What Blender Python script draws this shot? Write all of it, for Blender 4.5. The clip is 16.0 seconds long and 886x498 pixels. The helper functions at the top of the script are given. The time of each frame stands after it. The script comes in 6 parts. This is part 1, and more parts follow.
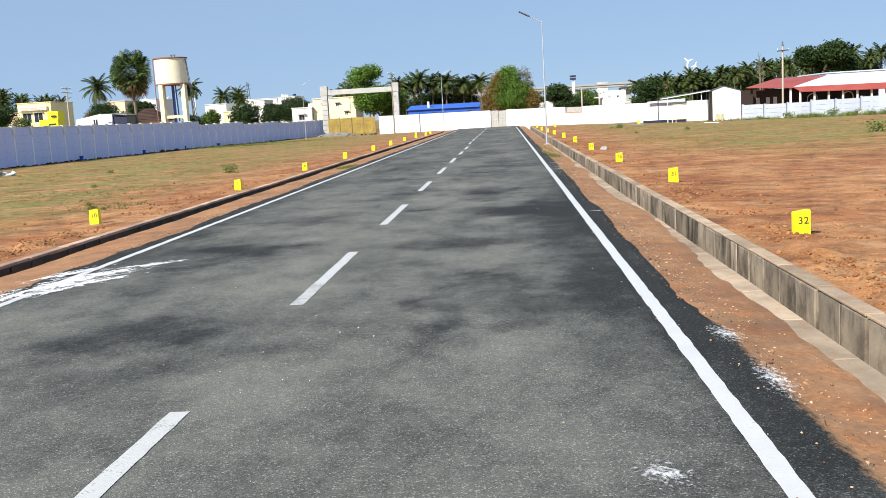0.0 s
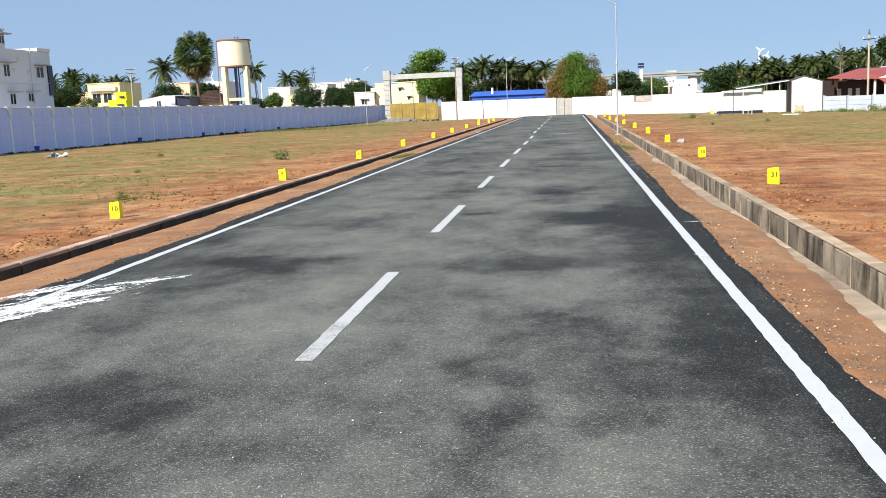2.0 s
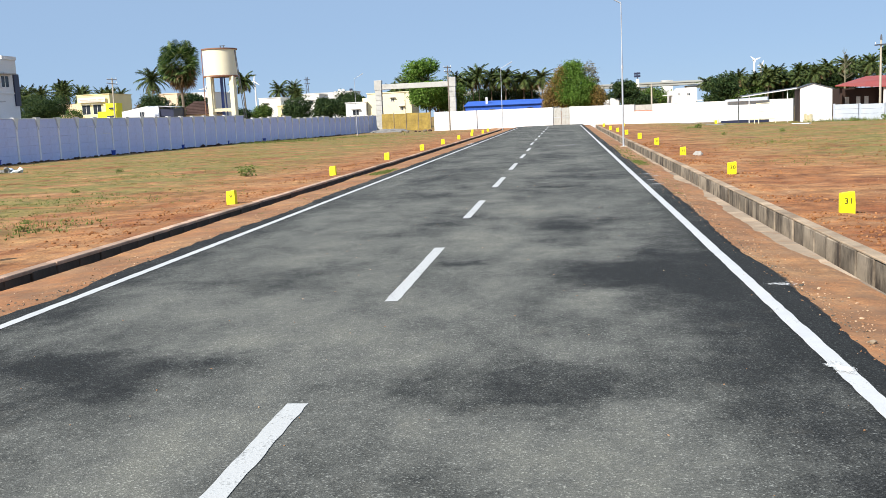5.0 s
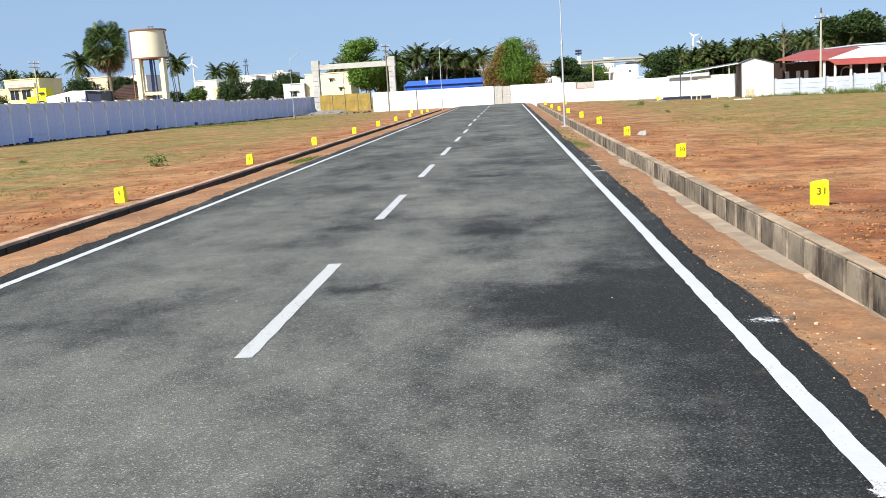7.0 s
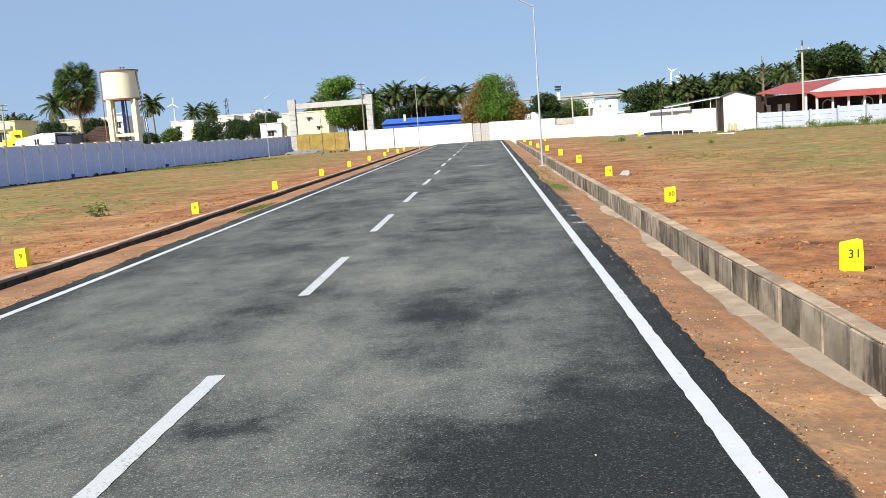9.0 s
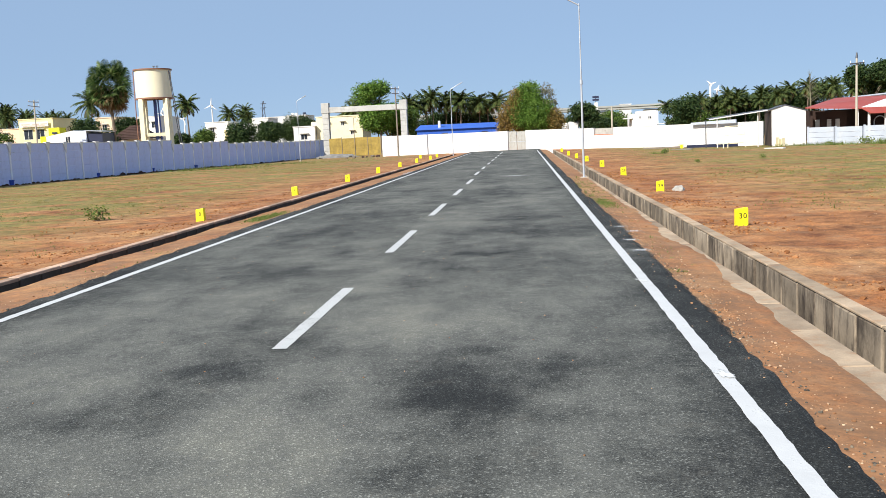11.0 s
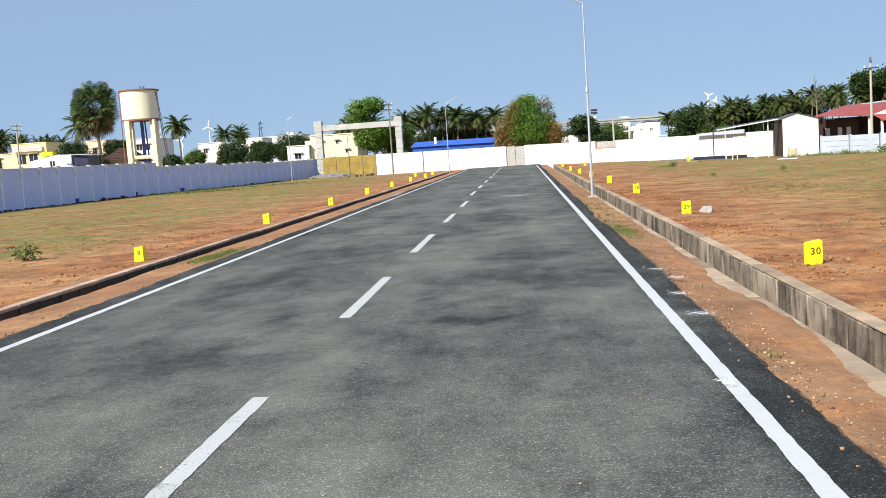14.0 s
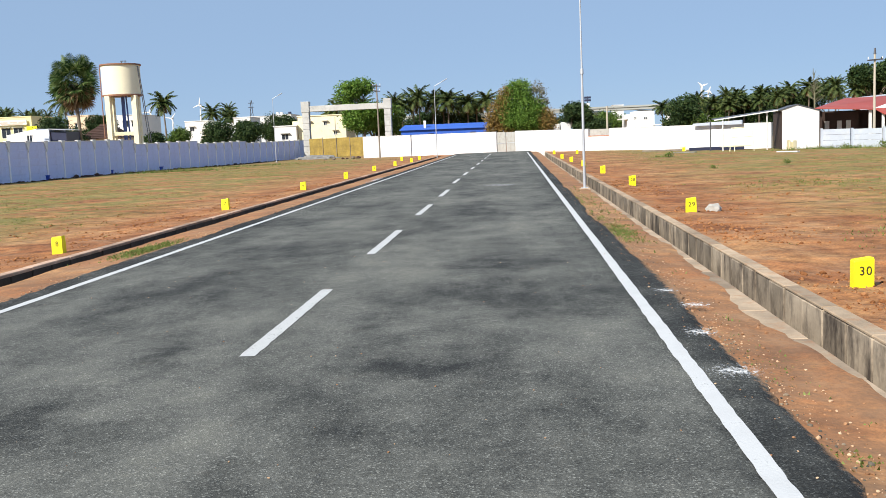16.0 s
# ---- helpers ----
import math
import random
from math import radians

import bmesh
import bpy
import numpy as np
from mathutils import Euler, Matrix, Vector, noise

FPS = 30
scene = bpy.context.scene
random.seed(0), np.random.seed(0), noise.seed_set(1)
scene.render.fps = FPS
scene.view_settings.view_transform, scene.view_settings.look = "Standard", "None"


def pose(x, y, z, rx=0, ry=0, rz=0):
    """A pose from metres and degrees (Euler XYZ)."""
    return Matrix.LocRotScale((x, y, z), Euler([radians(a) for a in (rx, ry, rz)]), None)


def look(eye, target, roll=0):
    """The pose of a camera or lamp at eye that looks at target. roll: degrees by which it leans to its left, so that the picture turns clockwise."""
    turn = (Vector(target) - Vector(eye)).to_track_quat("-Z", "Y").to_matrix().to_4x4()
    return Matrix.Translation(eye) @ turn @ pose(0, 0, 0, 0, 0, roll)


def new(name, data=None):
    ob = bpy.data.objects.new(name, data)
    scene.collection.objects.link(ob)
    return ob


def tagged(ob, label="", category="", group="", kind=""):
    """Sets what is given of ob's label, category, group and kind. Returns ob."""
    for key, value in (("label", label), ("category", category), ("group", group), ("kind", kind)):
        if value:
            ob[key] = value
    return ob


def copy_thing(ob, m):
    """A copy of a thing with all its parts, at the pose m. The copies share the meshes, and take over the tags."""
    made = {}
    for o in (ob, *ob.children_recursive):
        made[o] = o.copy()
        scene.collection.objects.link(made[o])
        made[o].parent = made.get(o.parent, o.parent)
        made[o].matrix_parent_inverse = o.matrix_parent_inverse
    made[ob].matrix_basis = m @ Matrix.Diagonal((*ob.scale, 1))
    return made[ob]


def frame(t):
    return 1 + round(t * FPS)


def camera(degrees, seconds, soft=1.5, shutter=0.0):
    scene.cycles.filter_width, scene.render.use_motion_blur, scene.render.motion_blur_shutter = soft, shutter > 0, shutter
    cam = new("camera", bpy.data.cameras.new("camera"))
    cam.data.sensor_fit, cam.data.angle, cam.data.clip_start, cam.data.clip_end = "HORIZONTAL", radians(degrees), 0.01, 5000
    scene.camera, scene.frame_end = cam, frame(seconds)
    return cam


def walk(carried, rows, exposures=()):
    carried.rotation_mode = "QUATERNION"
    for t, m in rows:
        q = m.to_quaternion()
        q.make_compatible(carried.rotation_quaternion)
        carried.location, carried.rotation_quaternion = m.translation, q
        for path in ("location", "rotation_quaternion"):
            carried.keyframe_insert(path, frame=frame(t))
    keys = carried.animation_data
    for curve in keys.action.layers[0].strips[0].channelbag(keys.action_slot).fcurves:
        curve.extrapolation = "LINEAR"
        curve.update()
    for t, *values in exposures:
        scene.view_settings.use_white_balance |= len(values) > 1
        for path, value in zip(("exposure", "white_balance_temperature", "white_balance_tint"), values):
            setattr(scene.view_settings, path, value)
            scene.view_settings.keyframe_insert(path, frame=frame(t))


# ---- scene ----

cam = camera(50.5, 16.0, soft=0.8)
PATH = [
    (0, (0.368, 0.159, 1.656), (0.222, 2.134, 1.376), -3.4),
    (0.5, (0.318, 0.605, 1.658), (0.058, 2.57, 1.394), -2.2),
    (1, (0.274, 1.244, 1.682), (0.043, 3.209, 1.389), -2.9),
    (1.5, (0.208, 1.926, 1.697), (-0.117, 3.879, 1.413), -3.3),
    (2, (0.176, 2.613, 1.671), (-0.098, 4.571, 1.369), -2.5),
    (2.5, (0.156, 3.283, 1.671), (-0.074, 5.251, 1.4), -3.3),
    (3, (0.048, 3.994, 1.629), (-0.254, 5.951, 1.342), -2.4),
    (3.5, (0.027, 4.547, 1.665), (-0.218, 6.51, 1.374), -2.8),
    (3.7, (0.007, 4.829, 1.643), (-0.229, 6.797, 1.374), -3.5),
    (5.8, (-0.095, 7.727, 1.602), (-0.372, 9.683, 1.287), -2.3),
    (6, (-0.047, 7.851, 1.624), (-0.233, 9.814, 1.292), -2.0),
    (6.5, (0.052, 8.425, 1.637), (-0.109, 10.392, 1.314), -3.4),
    (7, (0.128, 9.163, 1.606), (-0.025, 11.13, 1.278), -3.5),
    (7.5, (0.237, 9.71, 1.593), (0.185, 11.682, 1.26), -4.6),
    (8, (0.286, 10.392, 1.62), (0.138, 12.359, 1.285), -4.0),
    (8.5, (0.363, 11.088, 1.62), (0.255, 13.057, 1.286), -3.2),
    (9, (0.422, 11.69, 1.647), (0.308, 13.67, 1.393), -4.2),
    (9.2, (0.415, 11.918, 1.659), (0.263, 13.896, 1.402), -4.1),
    (11.3, (0.318, 14.679, 1.574), (0.133, 16.657, 1.35), -2.6),
    (11.5, (0.318, 14.885, 1.608), (0.113, 16.863, 1.39), -2.8),
    (12, (0.255, 15.426, 1.581), (0.029, 17.401, 1.356), -2.0),
    (12.5, (0.227, 16.187, 1.589), (0.082, 18.168, 1.362), -3.0),
    (13, (0.217, 16.656, 1.652), (0.013, 18.635, 1.442), -4.1),
    (13.5, (0.19, 17.394, 1.605), (-0.012, 19.374, 1.403), -3.3),
    (14, (0.261, 18.078, 1.597), (0.081, 20.06, 1.397), -3.9),
    (14.5, (0.293, 18.549, 1.591), (0.037, 20.516, 1.339), -3.0),
    (15, (0.341, 19.237, 1.608), (0.173, 21.212, 1.344), -3.0),
    (15.5, (0.408, 19.964, 1.63), (0.23, 21.941, 1.389), -4.0),
    (16, (0.417, 20.658, 1.568), (0.257, 22.638, 1.334), -2.5),
]
walk(cam, [(t, look(eye, target, roll)) for t, eye, target, roll in PATH], ((0, 0.54), (5, 0.56), (7.2, 0.59), (9, 0.52), (12, 0.50), (16, 0.48)))

# ---------- world, sun ----------
SUN_TRAVEL = Vector((0.47, 0.66, -0.60)).normalized()
world = bpy.data.worlds.new("world")
world.use_nodes = True
scene.world = world
wn = world.node_tree
sky = wn.nodes.new("ShaderNodeTexSky")
sky.sky_type = "NISHITA"
sky.sun_disc = False
sky.sun_elevation = math.asin(-SUN_TRAVEL.z)
sky.sun_rotation = math.atan2(-SUN_TRAVEL.x, -SUN_TRAVEL.y)
sky.altitude = 1500
sky.air_density = 0.75
sky.dust_density = 0.05
sky.ozone_density = 5.0
bg = wn.nodes["Background"]
bg.inputs[1].default_value = 0.092
# even pale haze over the whole sky
haze = wn.nodes.new("ShaderNodeMix")
haze.data_type = "RGBA"
haze.inputs["Factor"].default_value = 0.85
haze.inputs["B"].default_value = (2.72, 3.88, 5.58, 1)
wn.links.new(sky.outputs[0], haze.inputs["A"])
wn.links.new(haze.outputs["Result"], bg.inputs[0])
sun = new("sun", bpy.data.lights.new("sun", "SUN"))
sun.data.energy = 5.0
sun.data.angle = radians(0.55)
sun.data.color = (1.0, 0.95, 0.86)
sun.matrix_world = look((0, 0, 60), Vector((0, 0, 60)) + SUN_TRAVEL)
tagged(sun, kind="structure")



# ---------- small helpers ----------
def lattice(ix, iy, seed):
    h = np.sin(ix * 127.1 + iy * 311.7 + seed * 74.7) * 43758.5453
    return h - np.floor(h)


def vnoise(x, y, size, seed=0):
    """Smooth value noise from 0 to 1, with cells of the given size in metres."""
    x, y = np.asarray(x, float) / size, np.asarray(y, float) / size
    ix, iy = np.floor(x), np.floor(y)
    fx, fy = x - ix, y - iy
    fx, fy = fx * fx * (3 - 2 * fx), fy * fy * (3 - 2 * fy)
    a, b = lattice(ix, iy, seed), lattice(ix + 1, iy, seed)
    c, d = lattice(ix, iy + 1, seed), lattice(ix + 1, iy + 1, seed)
    return (a * (1 - fx) + b * fx) * (1 - fy) + (c * (1 - fx) + d * fx) * fy


def smooth(v):
    v = np.clip(v, 0, 1)
    return v * v * (3 - 2 * v)


def mesh_of(name, verts, faces, material):
    me = bpy.data.meshes.new(name)
    me.from_pydata([tuple(v) for v in verts], [], [tuple(f) for f in faces])
    if material:
        me.materials.append(material)
    me.update()
    return me


def link(me, name, parent=None, label=""):
    ob = new(name, me)
    if parent is not None:
        ob.parent = parent
    return tagged(ob, label)


def part(name, bm, material, parent, label=""):
    me = bpy.data.meshes.new(name)
    bm.normal_update()
    bm.to_mesh(me)
    bm.free()
    me.materials.append(material)
    return link(me, name, parent, label)


def thing(name, x, y, z, label, category, group="", rz=0.0):
    ob = new(name)
    ob.matrix_basis = pose(x, y, z, 0, 0, rz)
    ob.empty_display_size = 0.2
    return tagged(ob, label, category, group)


def box_bm(x0, x1, y0, y1, z0, z1, bevel=0.0, bm=None):
    bm = bm or bmesh.new()
    m = Matrix.LocRotScale(((x0 + x1) / 2, (y0 + y1) / 2, (z0 + z1) / 2), None, (abs(x1 - x0), abs(y1 - y0), abs(z1 - z0)))
    made = bmesh.ops.create_cube(bm, size=1, matrix=m)
    if bevel:
        edges = list({e for v in made["verts"] for e in v.link_edges})
        bmesh.ops.bevel(bm, geom=edges, offset=bevel, segments=1, affect="EDGES")
    return bm


def rod_bm(a, b, r0, r1, seg=8, bm=None):
    bm = bm or bmesh.new()
    a, b = Vector(a), Vector(b)
    d = b - a
    m = Matrix.Translation((a + b) / 2) @ d.to_track_quat("Z", "Y").to_matrix().to_4x4()
    bmesh.ops.create_cone(bm, cap_ends=True, segments=seg, radius1=r0, radius2=r1, depth=d.length, matrix=m)
    return bm


def slab_bm(corners, thick, bm=None):
    """A flat slab under the given top corners (any number, in order)."""
    bm = bm or bmesh.new()
    top = [bm.verts.new(c) for c in corners]
    low = [bm.verts.new(Vector(c) - Vector((0, 0, thick))) for c in corners]
    n = len(top)
    bm.faces.new(top)
    bm.faces.new(low[::-1])
    for i in range(n):
        bm.faces.new((top[i], low[i], low[(i + 1) % n], top[(i + 1) % n]))
    bmesh.ops.recalc_face_normals(bm, faces=bm.faces)
    return bm


def wall_bm(p, q, z0p, z1p, z0q, z1q, thick, bm=None):
    """An upright wall between two plan points, with the base and top heights at each."""
    bm = bm or bmesh.new()
    d = Vector((q[0] - p[0], q[1] - p[1], 0)).normalized()
    n = Vector((-d.y, d.x, 0)) * thick / 2
    v = []
    for c, a, b in ((p, z0p, z1p), (q, z0q, z1q)):
        c = Vector((c[0], c[1], 0))
        for s in (-1, 1):
            for z in (a, b):
                v.append(bm.verts.new(c + n * s + Vector((0, 0, z))))
    for f in ((0, 1, 3, 2), (4, 6, 7, 5), (0, 4, 5, 1), (2, 3, 7, 6), (1, 5, 7, 3), (0, 2, 6, 4)):
        bm.faces.new([v[i] for i in f])
    bmesh.ops.recalc_face_normals(bm, faces=bm.faces)
    return bm


# ---------- materials ----------
def nodes_of(name, rough=0.8, metal=0.0):
    m = bpy.data.materials.new(name)
    m.use_nodes = True
    t = m.node_tree
    b = t.nodes["Principled BSDF"]
    b.inputs["Roughness"].default_value = rough
    b.inputs["Metallic"].default_value = metal
    b.inputs["Specular IOR Level"].default_value = 0.35
    c = t.nodes.new("ShaderNodeTexCoord")
    return m, t, b, c.outputs["Object"]


def noise_of(t, co, scale, detail=4.0, rough=0.6, stretch=None):
    if stretch:
        mp = t.nodes.new("ShaderNodeMapping")
        mp.inputs["Scale"].default_value = stretch
        t.links.new(co, mp.inputs[0])
        co = mp.outputs[0]
    n = t.nodes.new("ShaderNodeTexNoise")
    n.inputs["Scale"].default_value = scale
    n.inputs["Detail"].default_value = detail
    n.inputs["Roughness"].default_value = rough
    t.links.new(co, n.inputs["Vector"])
    return n.outputs["Fac"]


def ramp_of(t, fac, *stops):
    r = t.nodes.new("ShaderNodeValToRGB")
    while len(r.color_ramp.elements) < len(stops):
        r.color_ramp.elements.new(0.5)
    for e, (p, c) in zip(r.color_ramp.elements, stops):
        e.position = p
        e.color = (*c, 1) if len(c) == 3 else c
    t.links.new(fac, r.inputs[0])
    return r.outputs[0]


def grey(v):
    return (v, v, v)


def mix_of(t, fac, a, b, kind="MIX"):
    n = t.nodes.new("ShaderNodeMix")
    n.data_type = "RGBA"
    n.blend_type = kind
    for s, v in ((n.inputs["Factor"], fac), (n.inputs["A"], a), (n.inputs["B"], b)):
        if isinstance(v, (int, float)):
            s.default_value = v
        elif isinstance(v, tuple):
            s.default_value = (*v, 1)
        else:
            t.links.new(v, s)
    return n.outputs["Result"]


def math_of(t, op, a, b=0.0, clamp=False):
    n = t.nodes.new("ShaderNodeMath")
    n.operation = op
    n.use_clamp = clamp
    for s, v in zip(n.inputs, (a, b)):
        if isinstance(v, (int, float)):
            s.default_value = v
        else:
            t.links.new(v, s)
    return n.outputs[0]


def bump_of(t, b, height, strength=0.4, dist=0.02):
    n = t.nodes.new("ShaderNodeBump")
    n.inputs["Strength"].default_value = strength
    n.inputs["Distance"].default_value = dist
    t.links.new(height, n.inputs["Height"])
    t.links.new(n.outputs[0], b.inputs["Normal"])


def vec_of(t, op, a, b=None):
    n = t.nodes.new("ShaderNodeVectorMath")
    n.operation = op
    for s, v in zip(n.inputs, (a, b)):
        if isinstance(v, tuple):
            s.default_value = v
        elif v is not None:
            t.links.new(v, s)
    return n.outputs["Value"] if op == "LENGTH" else n.outputs["Vector"]


def plain(name, colour, rough=0.7, metal=0.0, spread=0.12, big=0.7, fine=18.0, bump=0.15, dirt=None, streak=0.0, piece=0.0):
    """Paint, plaster, metal: two scales of variation, optional dirt colour and running streaks."""
    m, t, b, co = nodes_of(name, rough, metal)
    if piece:
        info = t.nodes.new("ShaderNodeObjectInfo")
        shift = t.nodes.new("ShaderNodeVectorMath")
        shift.operation = "SCALE"
        shift.inputs[0].default_value = (61.0, 37.0, 0.0)
        t.links.new(info.outputs["Random"], shift.inputs["Scale"])
        co = vec_of(t, "ADD", co, shift.outputs["Vector"])
    n1 = noise_of(t, co, big, 5)
    n2 = noise_of(t, co, fine, 3)
    lo, hi = tuple(c * (1 - spread) for c in colour), tuple(min(c * (1 + spread), 0.92) for c in colour)
    col = ramp_of(t, n1, (0.3, lo), (0.7, hi))
    col = mix_of(t, 0.12, col, ramp_of(t, n2, (0.3, grey(0.25)), (0.7, grey(1.0))), "MULTIPLY")
    if dirt:
        n3 = noise_of(t, co, big * 2.2, 6, 0.7)
        col = mix_of(t, ramp_of(t, n3, (0.52, grey(0)), (0.72, grey(0.7))), col, dirt)
    if streak:
        n4 = noise_of(t, co, 3.4 if streak < 1 else 2.4, 5, 0.72, (1, 1, 0.14 if streak < 1 else 0.35))
        col = mix_of(t, ramp_of(t, n4, (0.47, grey(0)), (0.7 if streak < 1 else 0.64, grey(min(streak, 0.9)))), col, dirt or tuple(c * 0.35 for c in colour))
    if piece:
        col = mix_of(t, 1.0, col, ramp_of(t, info.outputs["Random"], (0.0, grey(1 - piece)), (1.0, grey(1 + piece * 0.6))), "MULTIPLY")
    t.links.new(col, b.inputs["Base Color"])
    if bump:
        bump_of(t, b, n2, bump, 0.01)
    return m


def leafy(name, a, b2, c3, rough=0.55):
    """Foliage: each leaf its own shade between three colours."""
    m, t, b, co = nodes_of(name, rough)
    b.inputs["Specular IOR Level"].default_value = 0.12
    g = t.nodes.new("ShaderNodeNewGeometry")
    n1 = noise_of(t, co, 0.8, 3)
    f = math_of(t, "ADD", math_of(t, "MULTIPLY", g.outputs["Random Per Island"], 0.7), math_of(t, "MULTIPLY", n1, 0.3))
    t.links.new(ramp_of(t, f, (0.1, a), (0.5, b2), (0.9, c3)), b.inputs["Base Color"])
    return m


BINDER = ((0.38, 16.1, 0.45, 0.7), (-0.3, 12.2, 0.8, 0.45), (0.4, 8.0, 0.5, 0.7), (0.98, 16.0, 0.55, 1.6), (-3.2, 12.7, 0.7, 0.45), (-3.4, 12.3, 1.1, 0.9), (0.05, 9.3, 0.5, 0.55), (-0.35, 7.9, 0.2, 1.0), (-2.9, 7.7, 0.7, 0.55), (1.2, 9.2, 0.35, 1.8), (-3.2, 16.4, 0.8, 0.7), (-0.05, 18.7, 0.5, 0.45), (0.55, 16.2, 1.0, 1.0), (0.95, 13.2, 0.7, 1.5), (-1.1, 17.0, 0.4, 0.3),
          (0.0, 20.2, 0.5, 0.8), (-2.0, 20.7, 0.25, 0.4), (-2.6, 25.7, 0.6, 0.6), (-3.5, 30.9, 0.6, 1.0), (0.2, 30.0, 0.9, 1.0), (-2.3, 27.3, 0.3, 0.4), (-0.2, 27.0, 0.35, 0.3), (0.2, 32.3, 0.7, 0.8))
DUST = ((-3.2, 22.5, 0.9, 2.6), (-2.0, 9.6, 0.9, 0.9), (0.0, 10.8, 0.5, 0.6), (-1.3, 6.0, 0.6, 0.6), (-1.1, 15.0, 0.6, 0.8), (0.05, 14.9, 0.28, 0.32), (-2.2, 13.7, 0.6, 0.7), (-1.0, 18.9, 0.5, 0.8), (-0.9, 22.3, 0.6, 1.0), (-1.0, 28.1, 0.6, 0.5))


def asphalt_material():
    m, t, b, co = nodes_of("asphalt", 0.86)
    b.inputs["Specular IOR Level"].default_value = 0.15
    big = noise_of(t, co, 0.5, 6, 0.6, (1.0, 0.42, 1))
    mid = noise_of(t, co, 1.7, 7, 0.72, (1.0, 0.7, 1))
    fine = noise_of(t, co, 75, 5, 0.9)
    coarse = noise_of(t, co, 14, 4, 0.8)
    sep = t.nodes.new("ShaderNodeSeparateXYZ")
    t.links.new(co, sep.inputs[0])
    # fresh dark strip towards both edges, dusty grey in the wheel tracks
    off = math_of(t, "ABSOLUTE", math_of(t, "ADD", sep.outputs[0], 1.7))
    edge = math_of(t, "MULTIPLY", math_of(t, "SUBTRACT", off, 2.45), 0.11, True)
    fade = math_of(t, "SUBTRACT", 1.0, math_of(t, "MULTIPLY", math_of(t, "SUBTRACT", sep.outputs[1], 17.0), 0.07, True))
    edge = math_of(t, "MULTIPLY", edge, math_of(t, "ADD", math_of(t, "MULTIPLY", fade, 0.6), 0.4))
    f = math_of(t, "ADD", math_of(t, "MULTIPLY", big, 0.40), math_of(t, "ADD", math_of(t, "MULTIPLY", mid, 0.36), 0.157))
    f = math_of(t, "SUBTRACT", f, edge)
    f = math_of(t, "SUBTRACT", f, math_of(t, "MULTIPLY", math_of(t, "SUBTRACT", 1.0, fade), 0.016))
    # the strip outside the edge lines has kept its black binder
    f = math_of(t, "SUBTRACT", f, math_of(t, "MULTIPLY", math_of(t, "MULTIPLY", math_of(t, "SUBTRACT", off, 3.08), 6.0, True), 0.060))
    # the lane on the west side is a little less dusty
    f = math_of(t, "SUBTRACT", f, math_of(t, "MULTIPLY", math_of(t, "SUBTRACT", -2.0, sep.outputs[0], True), 0.009))
    # old patches of dark binder (minus) and of pale dust (plus): centre, half sizes, strength
    wob = t.nodes.new("ShaderNodeTexNoise")
    wob.inputs["Scale"].default_value = 1.1
    wob.inputs["Detail"].default_value = 6
    wob.inputs["Roughness"].default_value = 0.65
    t.links.new(co, wob.inputs["Vector"])
    moved = vec_of(t, "ADD", co, vec_of(t, "MULTIPLY", vec_of(t, "SUBTRACT", wob.outputs["Color"], (0.5, 0.5, 0.5)), (1.4, 2.4, 0)))
    for cx, cy, rx, ry2, s in [p + (-0.9,) for p in BINDER] + [p + (0.48,) for p in DUST]:
        d = vec_of(t, "LENGTH", vec_of(t, "MULTIPLY", vec_of(t, "SUBTRACT", moved, (cx, cy, 0)), (1 / rx, 1 / ry2, 0)))
        r = t.nodes.new("ShaderNodeMapRange")
        r.interpolation_type = "SMOOTHSTEP"
        for k, v in zip(("From Min", "From Max", "To Min", "To Max"), (0.25, 1.65, s * 0.105, 0.0)):
            r.inputs[k].default_value = v
        t.links.new(d, r.inputs["Value"])
        f = math_of(t, "ADD", f, r.outputs["Result"])
    # the dust lies between the chippings, so its borders are grainy
    f = math_of(t, "ADD", f, math_of(t, "MULTIPLY", math_of(t, "SUBTRACT", coarse, 0.5), 0.16))
    f = math_of(t, "ADD", f, math_of(t, "MULTIPLY", math_of(t, "SUBTRACT", fine, 0.5), 0.20))
    col = ramp_of(t, f, (0.37, (0.028, 0.029, 0.028)), (0.43, (0.050, 0.051, 0.048)), (0.49, (0.094, 0.095, 0.086)), (0.55, (0.136, 0.136, 0.122)), (0.68, (0.211, 0.207, 0.174)))
    # dust fills the grain, bare binder shows it
    grain = ramp_of(t, f, (0.40, grey(1.0)), (0.56, grey(0.5)))
    col = mix_of(t, math_of(t, "MULTIPLY", grain, 0.95), col, ramp_of(t, fine, (0.36, grey(0.45)), (0.5, grey(0.95)), (0.64, grey(1.55))), "MULTIPLY")
    chip = t.nodes.new("ShaderNodeTexVoronoi")
    chip.inputs["Scale"].default_value = 118
    t.links.new(co, chip.inputs["Vector"])
    tone = t.nodes.new("ShaderNodeSeparateColor")
    t.links.new(chip.outputs["Color"], tone.inputs[0])
    col = mix_of(t, grain, col, ramp_of(t, tone.outputs[0], (0.0, grey(0.55)), (0.6, grey(0.88)), (0.86, grey(1.1)), (1.0, grey(3.0))), "MULTIPLY")
    dust = noise_of(t, co, 2.3, 5, 0.7)
    col = mix_of(t, ramp_of(t, dust, (0.6, grey(0)), (0.8, grey(0.22))), col, (0.2, 0.17, 0.13))
    # soil trodden onto the ragged borders
    rim = math_of(t, "MULTIPLY", math_of(t, "SUBTRACT", off, 3.42), 4.5, True)
    mess = noise_of(t, co, 10.0, 6, 0.85, (1.0, 0.7, 1))
